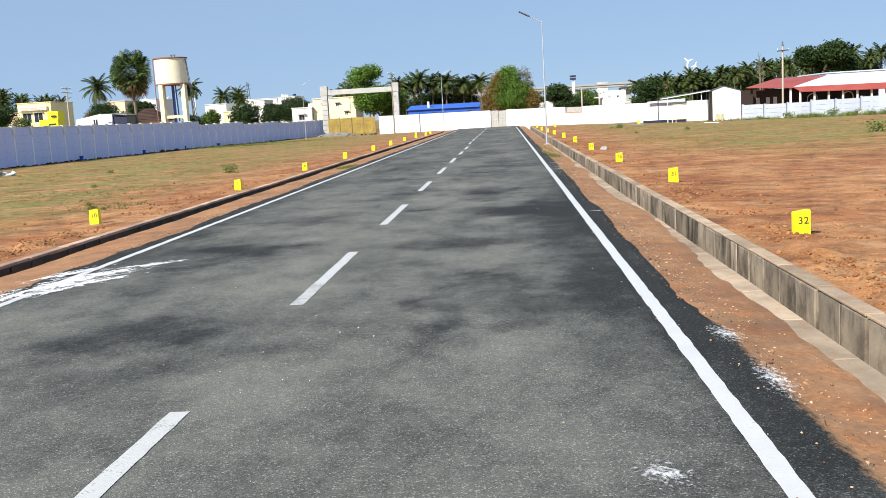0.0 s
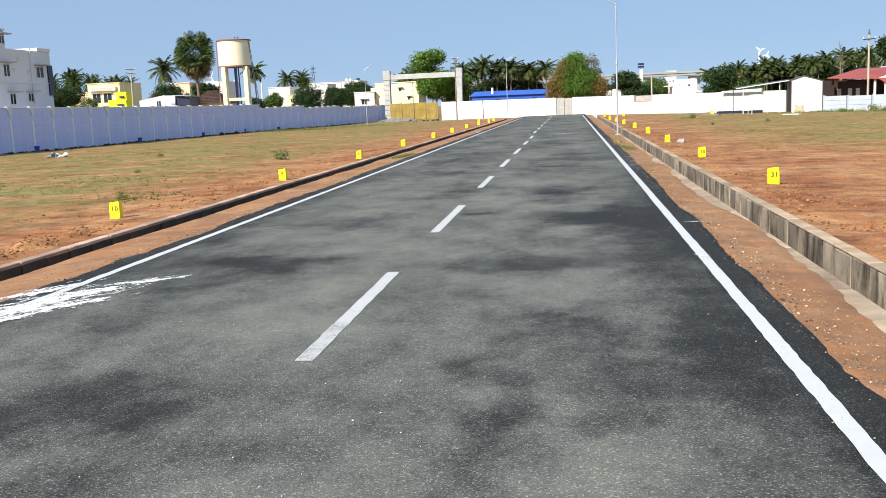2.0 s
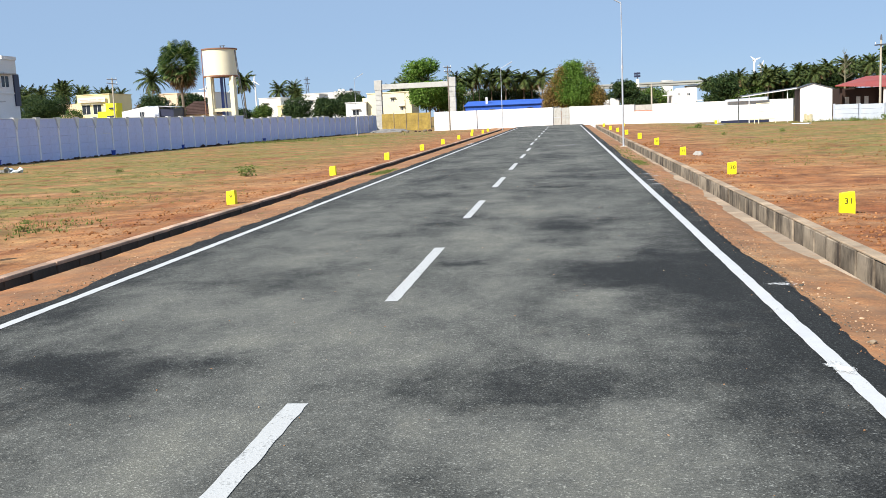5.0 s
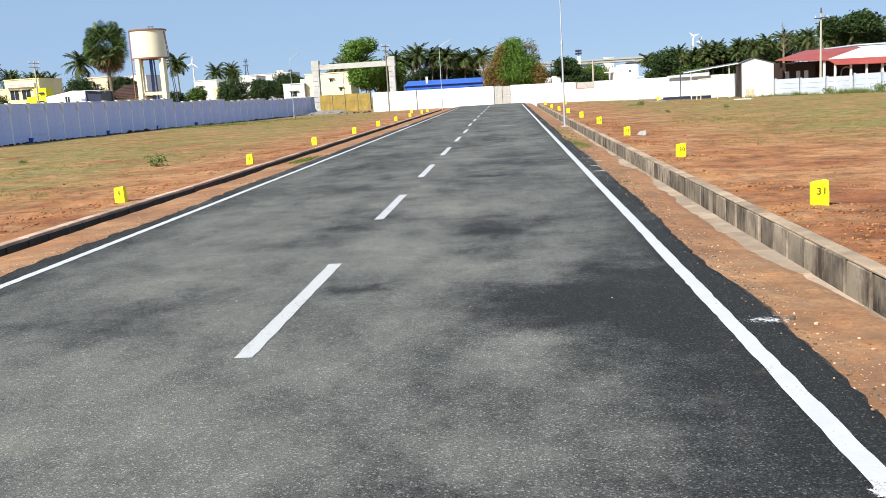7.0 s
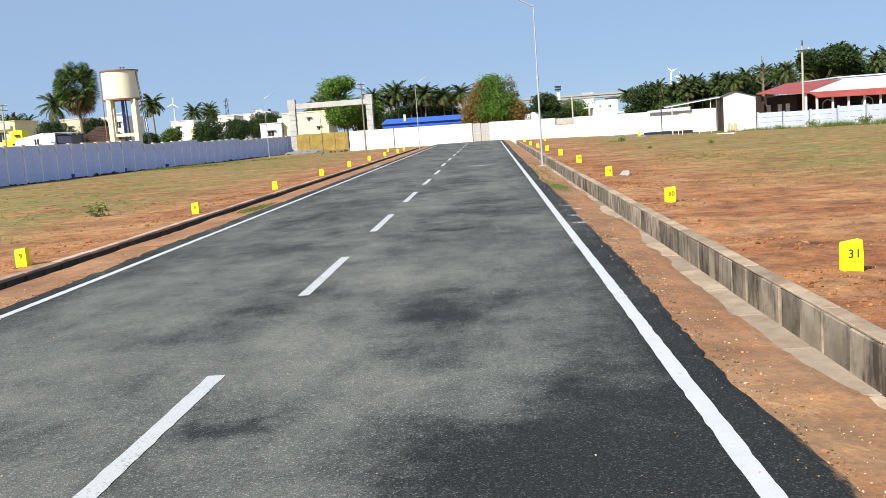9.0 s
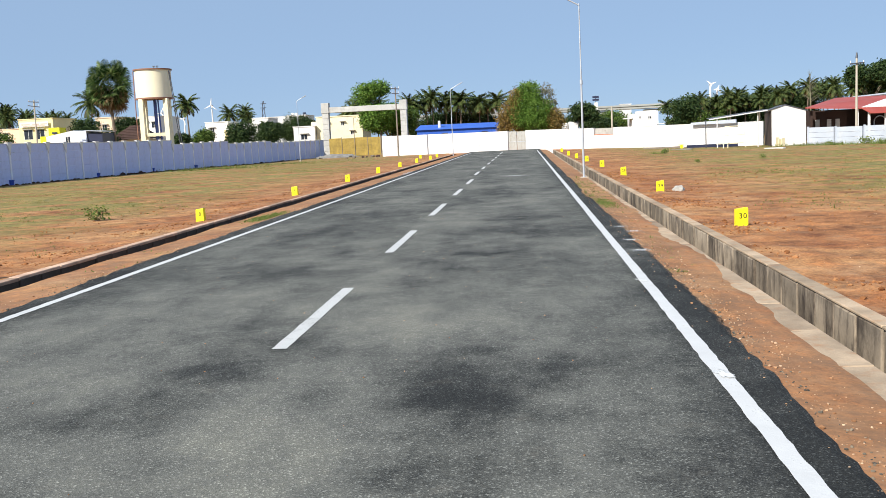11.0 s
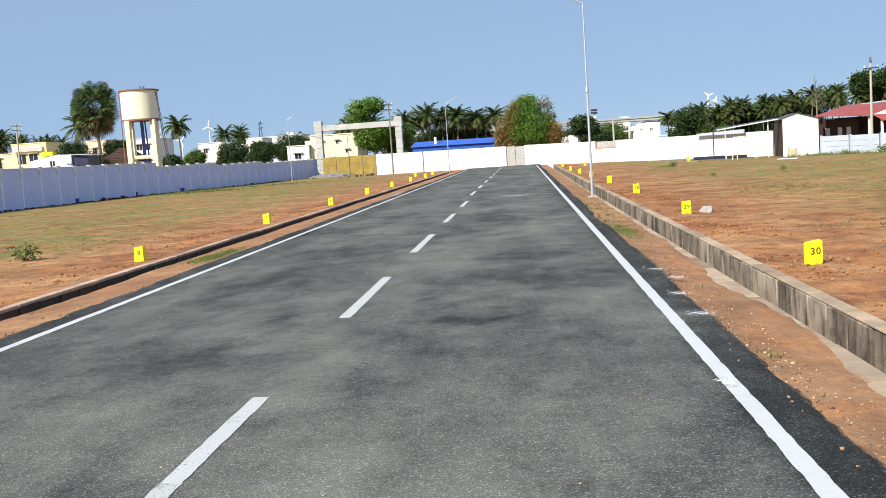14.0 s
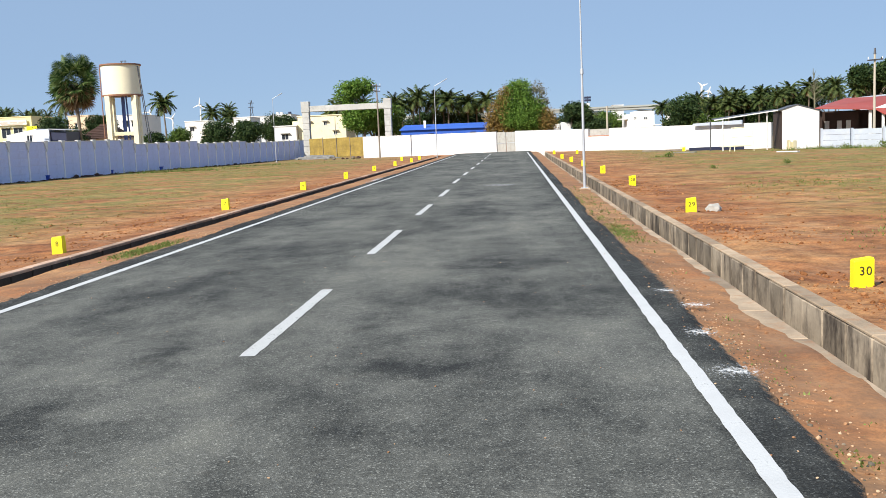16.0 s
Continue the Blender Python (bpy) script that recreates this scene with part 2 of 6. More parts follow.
    soil = math_of(t, "ADD", rim, math_of(t, "SUBTRACT", math_of(t, "MULTIPLY", mess, 1.5), 0.75))
    col = mix_of(t, ramp_of(t, math_of(t, "MULTIPLY", soil, math_of(t, "GREATER_THAN", rim, 0.02)), (0.62, grey(0)), (0.95, grey(0.85))), col, (0.42, 0.23, 0.115))
    t.links.new(col, b.inputs["Base Color"])
    bump_of(t, b, chip.outputs["Distance"], 0.45, 0.006)
    return m


def soil_material():
    m, t, b, co = nodes_of("red_soil", 0.95)
    n1 = noise_of(t, co, 0.34, 7, 0.68)
    n2 = noise_of(t, co, 2.6, 6, 0.7)
    n3 = noise_of(t, co, 24, 4, 0.7)
    col = ramp_of(t, n1, (0.34, (0.28, 0.095, 0.031)), (0.5, (0.44, 0.190, 0.070)), (0.66, (0.54, 0.30, 0.130)))
    col = mix_of(t, 0.8, col, ramp_of(t, n2, (0.32, (0.30, 0.24, 0.20)), (0.5, grey(0.80)), (0.68, (1.22, 1.16, 1.10))), "MULTIPLY")
    col = mix_of(t, 0.7, col, ramp_of(t, n3, (0.32, grey(0.4)), (0.6, grey(1.15))), "MULTIPLY")
    pale = noise_of(t, co, 1.1, 6, 0.72)
    col = mix_of(t, ramp_of(t, pale, (0.5, grey(0)), (0.72, grey(0.45))), col, (0.50, 0.33, 0.19))
    # trodden, damper and looser patches
    blotch = noise_of(t, co, 0.9, 7, 0.74, (0.7, 1, 1))
    col = mix_of(t, 0.9, col, ramp_of(t, blotch, (0.36, (0.52, 0.45, 0.40)), (0.48, grey(0.93)), (0.64, (1.07, 1.04, 1.0))), "MULTIPLY")
    sep = t.nodes.new("ShaderNodeSeparateXYZ")
    t.links.new(co, sep.inputs[0])
    # the verges are mixed with grey grit from the road
    away = math_of(t, "ABSOLUTE", math_of(t, "SUBTRACT", math_of(t, "ABSOLUTE", math_of(t, "ADD", sep.outputs[0], 1.8)), 3.9))
    grit = math_of(t, "MULTIPLY", math_of(t, "SUBTRACT", 0.75, away), 3.0, True)
    col = mix_of(t, math_of(t, "MULTIPLY", grit, ramp_of(t, n2, (0.35, grey(0.55)), (0.65, grey(0.2)))), col, (0.29, 0.175, 0.1))
    # thin dry turf over the plots
    left = math_of(t, "MULTIPLY", math_of(t, "SUBTRACT", -8.6, sep.outputs[0]), 0.22, True)
    r1 = math_of(t, "MULTIPLY", math_of(t, "SUBTRACT", sep.outputs[0], 4.5), 0.16, True)
    r2 = math_of(t, "MULTIPLY", math_of(t, "SUBTRACT", sep.outputs[1], 27), 0.08, True)
    where = math_of(t, "ADD", left, math_of(t, "MULTIPLY", r1, r2), True)
    turf = noise_of(t, co, 0.5, 8, 0.78, (0.5, 1, 1))
    mask = math_of(t, "MULTIPLY", where, ramp_of(t, turf, (0.44, grey(0.03)), (0.525, grey(0.95))))
    grass = ramp_of(t, n2, (0.3, (0.085, 0.095, 0.022)), (0.5, (0.19, 0.165, 0.045)), (0.7, (0.36, 0.25, 0.085)))
    col = mix_of(t, mask, col, grass)
    t.links.new(col, b.inputs["Base Color"])
    h = math_of(t, "ADD", math_of(t, "MULTIPLY", n2, 0.85), math_of(t, "MULTIPLY", n3, 0.15))
    bump_of(t, b, h, 0.5, 0.05)
    return m


def paint_material(name, colour, worn):
    """Road paint: worn sets how much of it has flaked off (0 to 1)."""
    m, t, b, co = nodes_of(name, 0.6)
    n1, n2 = noise_of(t, co, 3.0, 5, 0.7), noise_of(t, co, 60, 3, 0.7)
    col = ramp_of(t, n1, (0.3, tuple(c * 0.86 for c in colour)), (0.7, colour))
    f = math_of(t, "ADD", math_of(t, "MULTIPLY", n1, 0.5), math_of(t, "MULTIPLY", n2, 0.5))
    col = mix_of(t, ramp_of(t, f, (0.62 - worn * 0.2, grey(0)), (0.70 - worn * 0.2, grey(0.8))), col, (0.16, 0.16, 0.15))
    t.links.new(col, b.inputs["Base Color"])
    bump_of(t, b, n2, 0.4, 0.006)
    return m


def spill_material(name, colour, start, end, scale, stretch):
    """Splashed paint or powder: solid flecks with clear gaps, densest along the middle of each patch."""
    m, t, b, co = nodes_of(name, 0.7)
    uv = t.nodes.new("ShaderNodeTexCoord").outputs["Generated"]
    n1 = noise_of(t, co, scale, 6, 0.72, stretch)
    n2 = noise_of(t, co, 45, 3, 0.7)
    sep = t.nodes.new("ShaderNodeSeparateXYZ")
    t.links.new(uv, sep.inputs[0])
    ex = math_of(t, "ABSOLUTE", math_of(t, "SUBTRACT", sep.outputs[0], 0.5))
    ey = math_of(t, "ABSOLUTE", math_of(t, "SUBTRACT", sep.outputs[1], 0.5))
    r = math_of(t, "SQRT", math_of(t, "ADD", math_of(t, "MULTIPLY", ex, ex), math_of(t, "MULTIPLY", ey, ey)))
    rag = math_of(t, "ADD", math_of(t, "MULTIPLY", math_of(t, "SUBTRACT", n1, 0.5), 1.5), math_of(t, "MULTIPLY", math_of(t, "SUBTRACT", n2, 0.5), 0.5))
    f = math_of(t, "SUBTRACT", math_of(t, "ADD", rag, 0.5), math_of(t, "MULTIPLY", r, 0.75))
    a = ramp_of(t, f, (start, grey(0)), (end, grey(1)))
    b.inputs["Base Color"].default_value = (*colour, 1)
    tr = t.nodes.new("ShaderNodeBsdfTransparent")
    mx = t.nodes.new("ShaderNodeMixShader")
    t.links.new(a, mx.inputs[0])
    t.links.new(tr.outputs[0], mx.inputs[1])
    t.links.new(b.outputs[0], mx.inputs[2])
    t.links.new(mx.outputs[0], t.nodes["Material Output"].inputs["Surface"])
    return m


M_ASPHALT = asphalt_material()
M_SOIL = soil_material()
M_LINE = paint_material("white_road_paint", (0.60, 0.60, 0.595), 0.18)
M_DASH = paint_material("worn_road_paint", (0.56, 0.56, 0.545), 0.42)
M_DASHFLAKED = paint_material("flaked_road_paint", (0.54, 0.54, 0.52), 0.66)
M_SPILL = spill_material("spilled_white_paint", (0.8, 0.8, 0.79), 0.34, 0.40, 5.2, (0.75, 1.8, 1))
M_BLOB = spill_material("clotted_line_paint", (0.62, 0.62, 0.61), 0.24, 0.28, 9.0, (1, 0.7, 1))
M_POWDER = spill_material("white_powder", (0.72, 0.72, 0.72), 0.29, 0.62, 26.0, (1, 0.6, 1))
M_CONC = plain("drain_concrete", (0.31, 0.25, 0.185), 0.92, spread=0.5, big=1.1, fine=30, bump=0.4, dirt=(0.035, 0.024, 0.018), streak=1.0, piece=0.35)
M_CONCTOP = plain("drain_edge_concrete", (0.40, 0.30, 0.205), 0.94, spread=0.3, big=2.2, fine=40, bump=0.5, dirt=(0.36, 0.175, 0.08), piece=0.3)
M_EARTHRIM = plain("earth_caked_concrete", (0.50, 0.33, 0.235), 0.95, spread=0.35, big=2.5, fine=30, bump=0.6, dirt=(0.46, 0.34, 0.24), piece=0.35)
M_RIMPALE = plain("pale_rim_concrete", (0.38, 0.28, 0.20), 0.93, spread=0.25, big=2.2, fine=40, bump=0.5, dirt=(0.40, 0.21, 0.10), piece=0.25)
M_YELLOW = plain("yellow_marker_paint", (0.86, 0.74, 0.015), 0.55, spread=0.06, big=5, fine=60, bump=0.25)
M_BLACK = plain("black_paint", (0.05, 0.048, 0.02), 0.6, bump=0)
M_LILAC = plain("lilac_painted_precast", (0.57, 0.625, 0.93), 0.8, spread=0.07, big=0.6, fine=14, bump=0.3, dirt=(0.46, 0.49, 0.72))
M_POST = plain("pale_lilac_painted_post", (0.86, 0.86, 0.92), 0.8, spread=0.04, big=0.6, fine=14, bump=0.3)
M_WHITEP = plain("white_paint", (0.73, 0.72, 0.70), 0.75, spread=0.05, big=0.5, fine=12, bump=0.25)
M_WHITEWALL = plain("whitewashed_plaster", (0.75, 0.74, 0.73), 0.8, spread=0.05, big=0.4, fine=8, bump=0.3, dirt=(0.62, 0.55, 0.46))
M_PALEWALL = plain("pale_grey_painted_precast", (0.43, 0.47, 0.54), 0.85, spread=0.1, big=0.8, fine=10, bump=0.3, dirt=(0.5, 0.5, 0.5))
M_CREAM = plain("cream_paint", (0.84, 0.76, 0.52), 0.7, spread=0.06, big=0.4, fine=10, bump=0.2, dirt=(0.6, 0.47, 0.28))
M_TANK = plain("pale_cream_tank_paint", (0.86, 0.79, 0.58), 0.8, spread=0.04, big=0.5, fine=10, bump=0.08)
M_RUST = plain("rust_red_edging", (0.27, 0.135, 0.09), 0.8, dirt=(0.2, 0.1, 0.06))
M_GALV = plain("galvanised_steel", (0.48, 0.50, 0.53), 0.5, 0.35, spread=0.08, big=2, fine=30, bump=0.05)
M_STEEL = plain("dark_steel", (0.09, 0.09, 0.10), 0.5, 0.5, bump=0.05)
M_PIPE = plain("grey_blue_pipe", (0.07, 0.11, 0.33), 0.5, bump=0.05)
M_GATE = plain("bare_concrete", (0.50, 0.49, 0.46), 0.9, spread=0.15, big=0.6, fine=12, bump=0.4, dirt=(0.3, 0.29, 0.27))
M_TARP = plain("ochre_sheet_fence", (0.35, 0.245, 0.055), 0.75, spread=0.3, big=1.1, fine=9, bump=0.4, dirt=(0.2, 0.15, 0.06), streak=0.4)
M_BLUE = plain("blue_sheet", (0.035, 0.12, 0.52), 0.45, spread=0.12, big=0.3, fine=8, bump=0.1)
M_REDROOF = plain("red_roof_sheet", (0.35, 0.068, 0.05), 0.55, spread=0.15, big=0.35, fine=6, bump=0.2, dirt=(0.3, 0.12, 0.1))
M_TILE = plain("brown_clay_tiles", (0.058, 0.032, 0.026), 0.9, spread=0.35, big=1, fine=9, bump=0.5)
M_DARKROOF = plain("dark_sheet_roof", (0.09, 0.095, 0.11), 0.55, spread=0.2, bump=0.2)
# near-black brown: the shade of covered places is put into this colour
M_SHADEWALL = plain("shade_coloured_wall", (0.045, 0.026, 0.02), 0.9, spread=0.2, bump=0.3)
M_PEACH = plain("peach_paint", (0.78, 0.60, 0.42), 0.8, spread=0.06)
M_YHOUSE = plain("yellow_house_paint", (0.80, 0.68, 0.38), 0.75, spread=0.06, big=0.3)
M_BRIGHT = plain("bright_yellow_paint", (0.83, 0.78, 0.02), 0.6, spread=0.05, big=0.3)
M_BLUEWHITE = plain("pale_blue_sheet", (0.60, 0.66, 0.78), 0.6, spread=0.1)
M_SIGN = plain("faded_sign", (0.74, 0.45, 0.38), 0.6, spread=0.1)
M_GLASS = plain("dark_window_glass", (0.03, 0.035, 0.045), 0.12, bump=0)
M_NAVY = plain("navy_panel", (0.03, 0.035, 0.07), 0.4, bump=0)
M_WOOD = plain("weathered_pole_wood", (0.24, 0.20, 0.16), 0.9, spread=0.2, big=3, fine=30, bump=0.4)
M_CPOLE = plain("concrete_pole", (0.46, 0.41, 0.33), 0.9, spread=0.1)
M_BARK = plain("bark", (0.17, 0.135, 0.10), 0.95, spread=0.3, big=2, fine=14, bump=0.8)
M_BLUEBIN = plain("blue_plastic", (0.03, 0.08, 0.42), 0.4, bump=0)
M_GRAVEL = plain("grey_gravel", (0.22, 0.21, 0.195), 0.95, spread=0.25, big=1.5, fine=16, bump=0.9)
M_STONE = plain("grey_stone", (0.42, 0.40, 0.36), 0.9, spread=0.25, big=6, fine=30, bump=0.6)
M_BRICK = plain("old_red_brick", (0.45, 0.19, 0.11), 0.9, spread=0.25, big=3, fine=12, bump=0.4)
M_GATEGREY = plain("weathered_grey_sheet", (0.42, 0.41, 0.38), 0.8, spread=0.12, big=1.0, fine=14, bump=0.2, dirt=(0.2, 0.17, 0.13), streak=0.3)
# streaked drain concrete, its base colour darkened for the west wall's shade
M_CONCSHADE = plain("shaded_drain_concrete", (0.075, 0.060, 0.048), 0.95, spread=0.3, big=1.2, fine=30, bump=0.4, dirt=(0.03, 0.026, 0.022), streak=0.6)
M_HAZE = plain("far_bridge_concrete", (0.36, 0.37, 0.35), 0.9, spread=0.08, big=0.05)
M_L_PALM = leafy("coconut_fronds", (0.020, 0.036, 0.011), (0.045, 0.070, 0.020), (0.12, 0.13, 0.04))
M_L_DARK = leafy("dark_green_leaves", (0.012, 0.028, 0.010), (0.03, 0.055, 0.018), (0.07, 0.10, 0.03))
M_L_GREEN = leafy("bright_green_leaves", (0.038, 0.085, 0.013), (0.095, 0.185, 0.026), (0.19, 0.29, 0.06))
M_L_MIX = leafy("green_and_brown_leaves", (0.03, 0.06, 0.012), (0.075, 0.13, 0.022), (0.14, 0.19, 0.05))
M_L_BROWN = leafy("dry_brown_leaves", (0.085, 0.050, 0.024), (0.18, 0.112, 0.055), (0.29, 0.20, 0.115))
M_L_RUSSET = leafy("olive_and_russet_leaves", (0.07, 0.06, 0.015), (0.20, 0.125, 0.035), (0.34, 0.24, 0.08))
M_L_GREYG = leafy("thin_grey_green_leaves", (0.10, 0.10, 0.06), (0.17, 0.16, 0.10), (0.25, 0.23, 0.16))
M_L_FAN = leafy("palmyra_fans", (0.012, 0.030, 0.008), (0.045, 0.088, 0.020), (0.22, 0.27, 0.10))
M_L_TURF = leafy("dry_turf", (0.135, 0.15, 0.042), (0.215, 0.205, 0.065), (0.34, 0.275, 0.10), 0.9)
M_L_WEED = leafy("green_weeds", (0.065, 0.10, 0.022), (0.12, 0.165, 0.04), (0.21, 0.23, 0.075), 0.8)
M_CLOD = leafy("soil_clods", (0.17, 0.068, 0.026), (0.29, 0.125, 0.05), (0.40, 0.20, 0.09), 0.95)
M_CHIP = leafy("loose_road_chips", (0.045, 0.046, 0.045), (0.13, 0.11, 0.085), (0.34, 0.26, 0.18), 0.9)
M_PEBBLE = leafy("pebbles", (0.22, 0.11, 0.055), (0.37, 0.20, 0.105), (0.62, 0.45, 0.30), 0.9)


# ---------- ground, road, drains ----------
def ground_z(x, y):
    x, y = np.asarray(x, float), np.asarray(y, float)
    z = np.interp(x, [-40, -30, -9, -6.97, -6.95, -6.9, -6.30, -6.29, -5.7, -5.2, -4.7, 1.4, 1.75, 2.2, 2.47, 2.618, 2.625, 3.2, 3.23, 3.26, 4.5, 900],
                  [-0.22, -0.22, -0.15, -0.085, -0.1, -0.7, -0.7, -0.088, -0.06, -0.03, -0.09, -0.09, -0.03, -0.075, -0.103, -0.106, -0.7, -0.7, -0.13, -0.095, -0.15, -0.15])
    flat = (y > 112) & (x > -8) & (x < 5)
    z = np.where(flat, -0.15, z)
    z = z - 0.2 * smooth((x - 6) / 14) * smooth((y - 45) / 45) - 0.16 * smooth((-x - 12) / 14) * smooth((y - 95) / 30)
    plot = smooth((x - 3.3) / 0.5) + smooth((-7.2 - x) / 0.5)
    verge = ((x > 1.6) & (x < 2.62)) | ((x < -5.0) & (x > -6.30))
    rough = vnoise(x, y, 1.3, 3) * 0.5 + vnoise(x, y, 0.42, 4) * 0.35 + vnoise(x, y, 0.19, 5) * 0.25 - 0.55
    # soil washed over the lip of the east drain in stretches
    cover = np.interp(y, [-8, 11.5, 13.5, 17, 18.5, 22.5, 23.6, 24.2, 25.0, 26, 28, 28.6, 29.6, 30.4, 120], [0.42, 0.5, 0.85, 0.72, 0.45, 0.42, 0.65, 0.4, 0.5, 0.8, 0.75, 0.45, 0.5, 0.8, 0.8])
    cover = cover + 0.30 * (vnoise(x * 0.3, y, 1.3, 31) - 0.5) + 0.22 * (vnoise(x, y, 0.25, 32) - 0.5)
    lip = (x > 2.28) & (x < 2.62)
    heap = np.exp(-((x - 3.75) / 0.5) ** 2) * 0.5 + np.exp(-((x + 7.75) / 0.45) ** 2) * 0.6
    z = z + plot * rough * (0.075 + 0.14 * heap) * smooth((120 - y) / 40) + np.where(verge & ~lip, rough * 0.025 + 0.02 * (vnoise(x * 2, y, 1.7, 6) - 0.5), 0)
    # crumbling banks of dug earth beside both drains
    bank = np.exp(-((x + 7.62) / 0.30) ** 2) * smooth((20 - y) / 4) + np.exp(-((x - 3.72) / 0.24) ** 2) * smooth((12.5 - y) / 2)
    z = z + bank * (0.16 * (vnoise(x, y, 0.55, 41) - 0.35) + 0.12 * (vnoise(x, y, 0.2, 42) - 0.5))
    z = np.where(lip, -0.099 + np.clip((cover - (x - 2.28) / 0.34) * 0.06, -0.02, 0.018) + rough * 0.006, z)
    return z


def steps(*runs):
    out = []
    for a, b, s in runs:
        out += list(np.arange(a, b, s))
    return np.array(out)


gx = np.unique(np.round(np.concatenate([
    -np.geomspace(60, 1500, 9), steps((-60, -40, 4), (-40, -20, 0.8), (-20, -9, 0.35), (-9, -7.0, 0.1)), [-6.97, -6.95, -6.9, -6.30, -6.29],
    steps((-6.27, -5.0, 0.1)), [-4.9, -4.7, -2, 1.4, 1.55], steps((1.65, 2.27, 0.09), (2.28, 2.61, 0.03)), [2.618, 2.625, 3.2, 3.23, 3.26],
    steps((3.3, 5.5, 0.1), (5.5, 10, 0.2), (10, 24, 0.5), (24, 60, 3)), np.geomspace(60, 1500, 9)]), 3))
gy = np.unique(np.round(np.concatenate([-np.geomspace(8, 400, 6), steps((-8, 3, 1), (3, 45, 0.14), (45, 75, 0.35), (75, 125, 1), (125, 200, 8)), np.geomspace(210, 3500, 9)]), 3))
XX, YY = np.meshgrid(gx, gy)
ZZ = ground_z(XX, YY)
ZZ = np.where(YY > 400, -0.3, ZZ)
nxg = len(gx)
idx = np.arange(len(gy) * nxg).reshape(len(gy), nxg)
quads = np.stack([idx[:-1, :-1], idx[:-1, 1:], idx[1:, 1:], idx[1:, :-1]], -1).reshape(-1, 4)
me = bpy.data.meshes.new("ground")
me.from_pydata(np.stack([XX, YY, ZZ], -1).reshape(-1, 3).tolist(), [], quads.tolist())
me.materials.append(M_SOIL)
for p in me.polygons:
    p.use_smooth = True
ground = tagged(new("ground", me), "bare red earth with thin dry grass", "ground", kind="structure")

# road slab, with a ragged edge
ry = np.concatenate([np.arange(-40, -4, 0.25), np.arange(-4, 45, 0.07), np.arange(45, 113.3, 0.25)])
left = -5.27 + 0.16 * (vnoise(0, ry, 2.2, 11) - 0.5) + 0.09 * (vnoise(0, ry, 0.3, 12) - 0.5) + 0.06 * (vnoise(0, ry, 0.13, 16) - 0.5) - 0.1 * smooth((ry - 24) / 8)
right = 1.87 + 0.12 * (vnoise(0, ry, 2.6, 13) - 0.5) + 0.05 * (vnoise(0, ry, 0.5, 14) - 0.5) + 0.04 * (vnoise(0, ry, 0.14, 15) - 0.5) + 0.12 * np.exp(-((ry - 30.5) / 1.5) ** 2) + 0.13 * smooth((8.4 - ry) / 1.4)
verts, faces = [], []
frac = [0, 0.001, 0.012, 0.3, 0.7, 0.988, 0.999, 1.0]
for i, y in enumerate(ry):
    w = right[i] - left[i]
    for k, f in enumerate(frac):
        z = 0.0 if 2 <= k <= 5 else (-0.03 if k in (1, 6) else -0.12)
        verts.append((left[i] + w * f, y, z))
n = len(frac)
for i in range(len(ry) - 1):
    for k in range(n - 1):
        a = i * n + k
        faces.append((a, a + 1, a + n + 1, a + n))
road = tagged(new("road", mesh_of("road", verts, faces, M_ASPHALT)), "dark grey patchy asphalt road", "road", kind="structure")


def strip(name, x, y0, y1, width, seed, material, ragged=0.012, step=0.09, z=0.004):
    ys = np.linspace(y0, y1, max(3, int((y1 - y0) / step)))
    a = x - width / 2 + ragged * (vnoise(ys, 0 * ys, 0.12, seed) - 0.5) * 2 + 0.006 * (vnoise(ys, 0 * ys, 2.5, seed + 1) - 0.5)
    b = x + width / 2 + ragged * (vnoise(ys, 0 * ys, 0.11, seed + 2) - 0.5) * 2 + 0.006 * (vnoise(ys, 0 * ys, 2.5, seed + 1) - 0.5)
    v = [(p, y, z) for p, y in zip(a, ys)] + [(q, y, z) for q, y in zip(b, ys)]
    m = len(ys)
    f = [(i, i + m, i + m + 1, i + 1) for i in range(m - 1)]
    return link(mesh_of(name, v, f, material), name, road)


tagged(strip("edge_line", 1.52, -40, 106, 0.110, 21, M_LINE, 0.0055, 0.05), "continuous white painted edge line")
tagged(strip("edge_line", -4.88, -40, 106, 0.110, 31, M_LINE, 0.0055, 0.05), "continuous white painted edge line")
DASHES = [(-3.9, -0.7), (2.15, 5.45), (8.6, 9.3), (9.3, 9.75), (9.75, 11.95), (14.9, 18.2), (21.4, 22.35), (22.35, 22.65), (22.65, 24.35), (27.45, 30.55), (33.6, 36.95), (40.1, 43.1), (46.1, 49.3),
          (53.3, 56.7), (60.0, 63.2), (67.0, 70.2), (74.0, 77.2), (81, 84), (88, 91), (95, 98), (101, 104)]
for i, (a, b) in enumerate(DASHES):
    strip("lane_dash", -1.65 if a < 50 else -1.75, a, b, 0.125, 41 + i, M_DASHFLAKED if b - a < 0.8 else M_DASH, 0.010 if b - a < 0.5 else 0.005, 0.04)


def patch(name, x0, x1, y0, y1, rz, material, z=0.008):
    w, h = (x1 - x0) / 2, (y1 - y0) / 2
    me = mesh_of(name, [(-w, -h, 0), (w, -h, 0), (w, h, 0), (-w, h, 0)], [(0, 1, 2, 3)], material)
    ob = link(me, name, road)
    ob.matrix_basis = pose((x0 + x1) / 2, (y0 + y1) / 2, z, 0, 0, rz)
    return ob


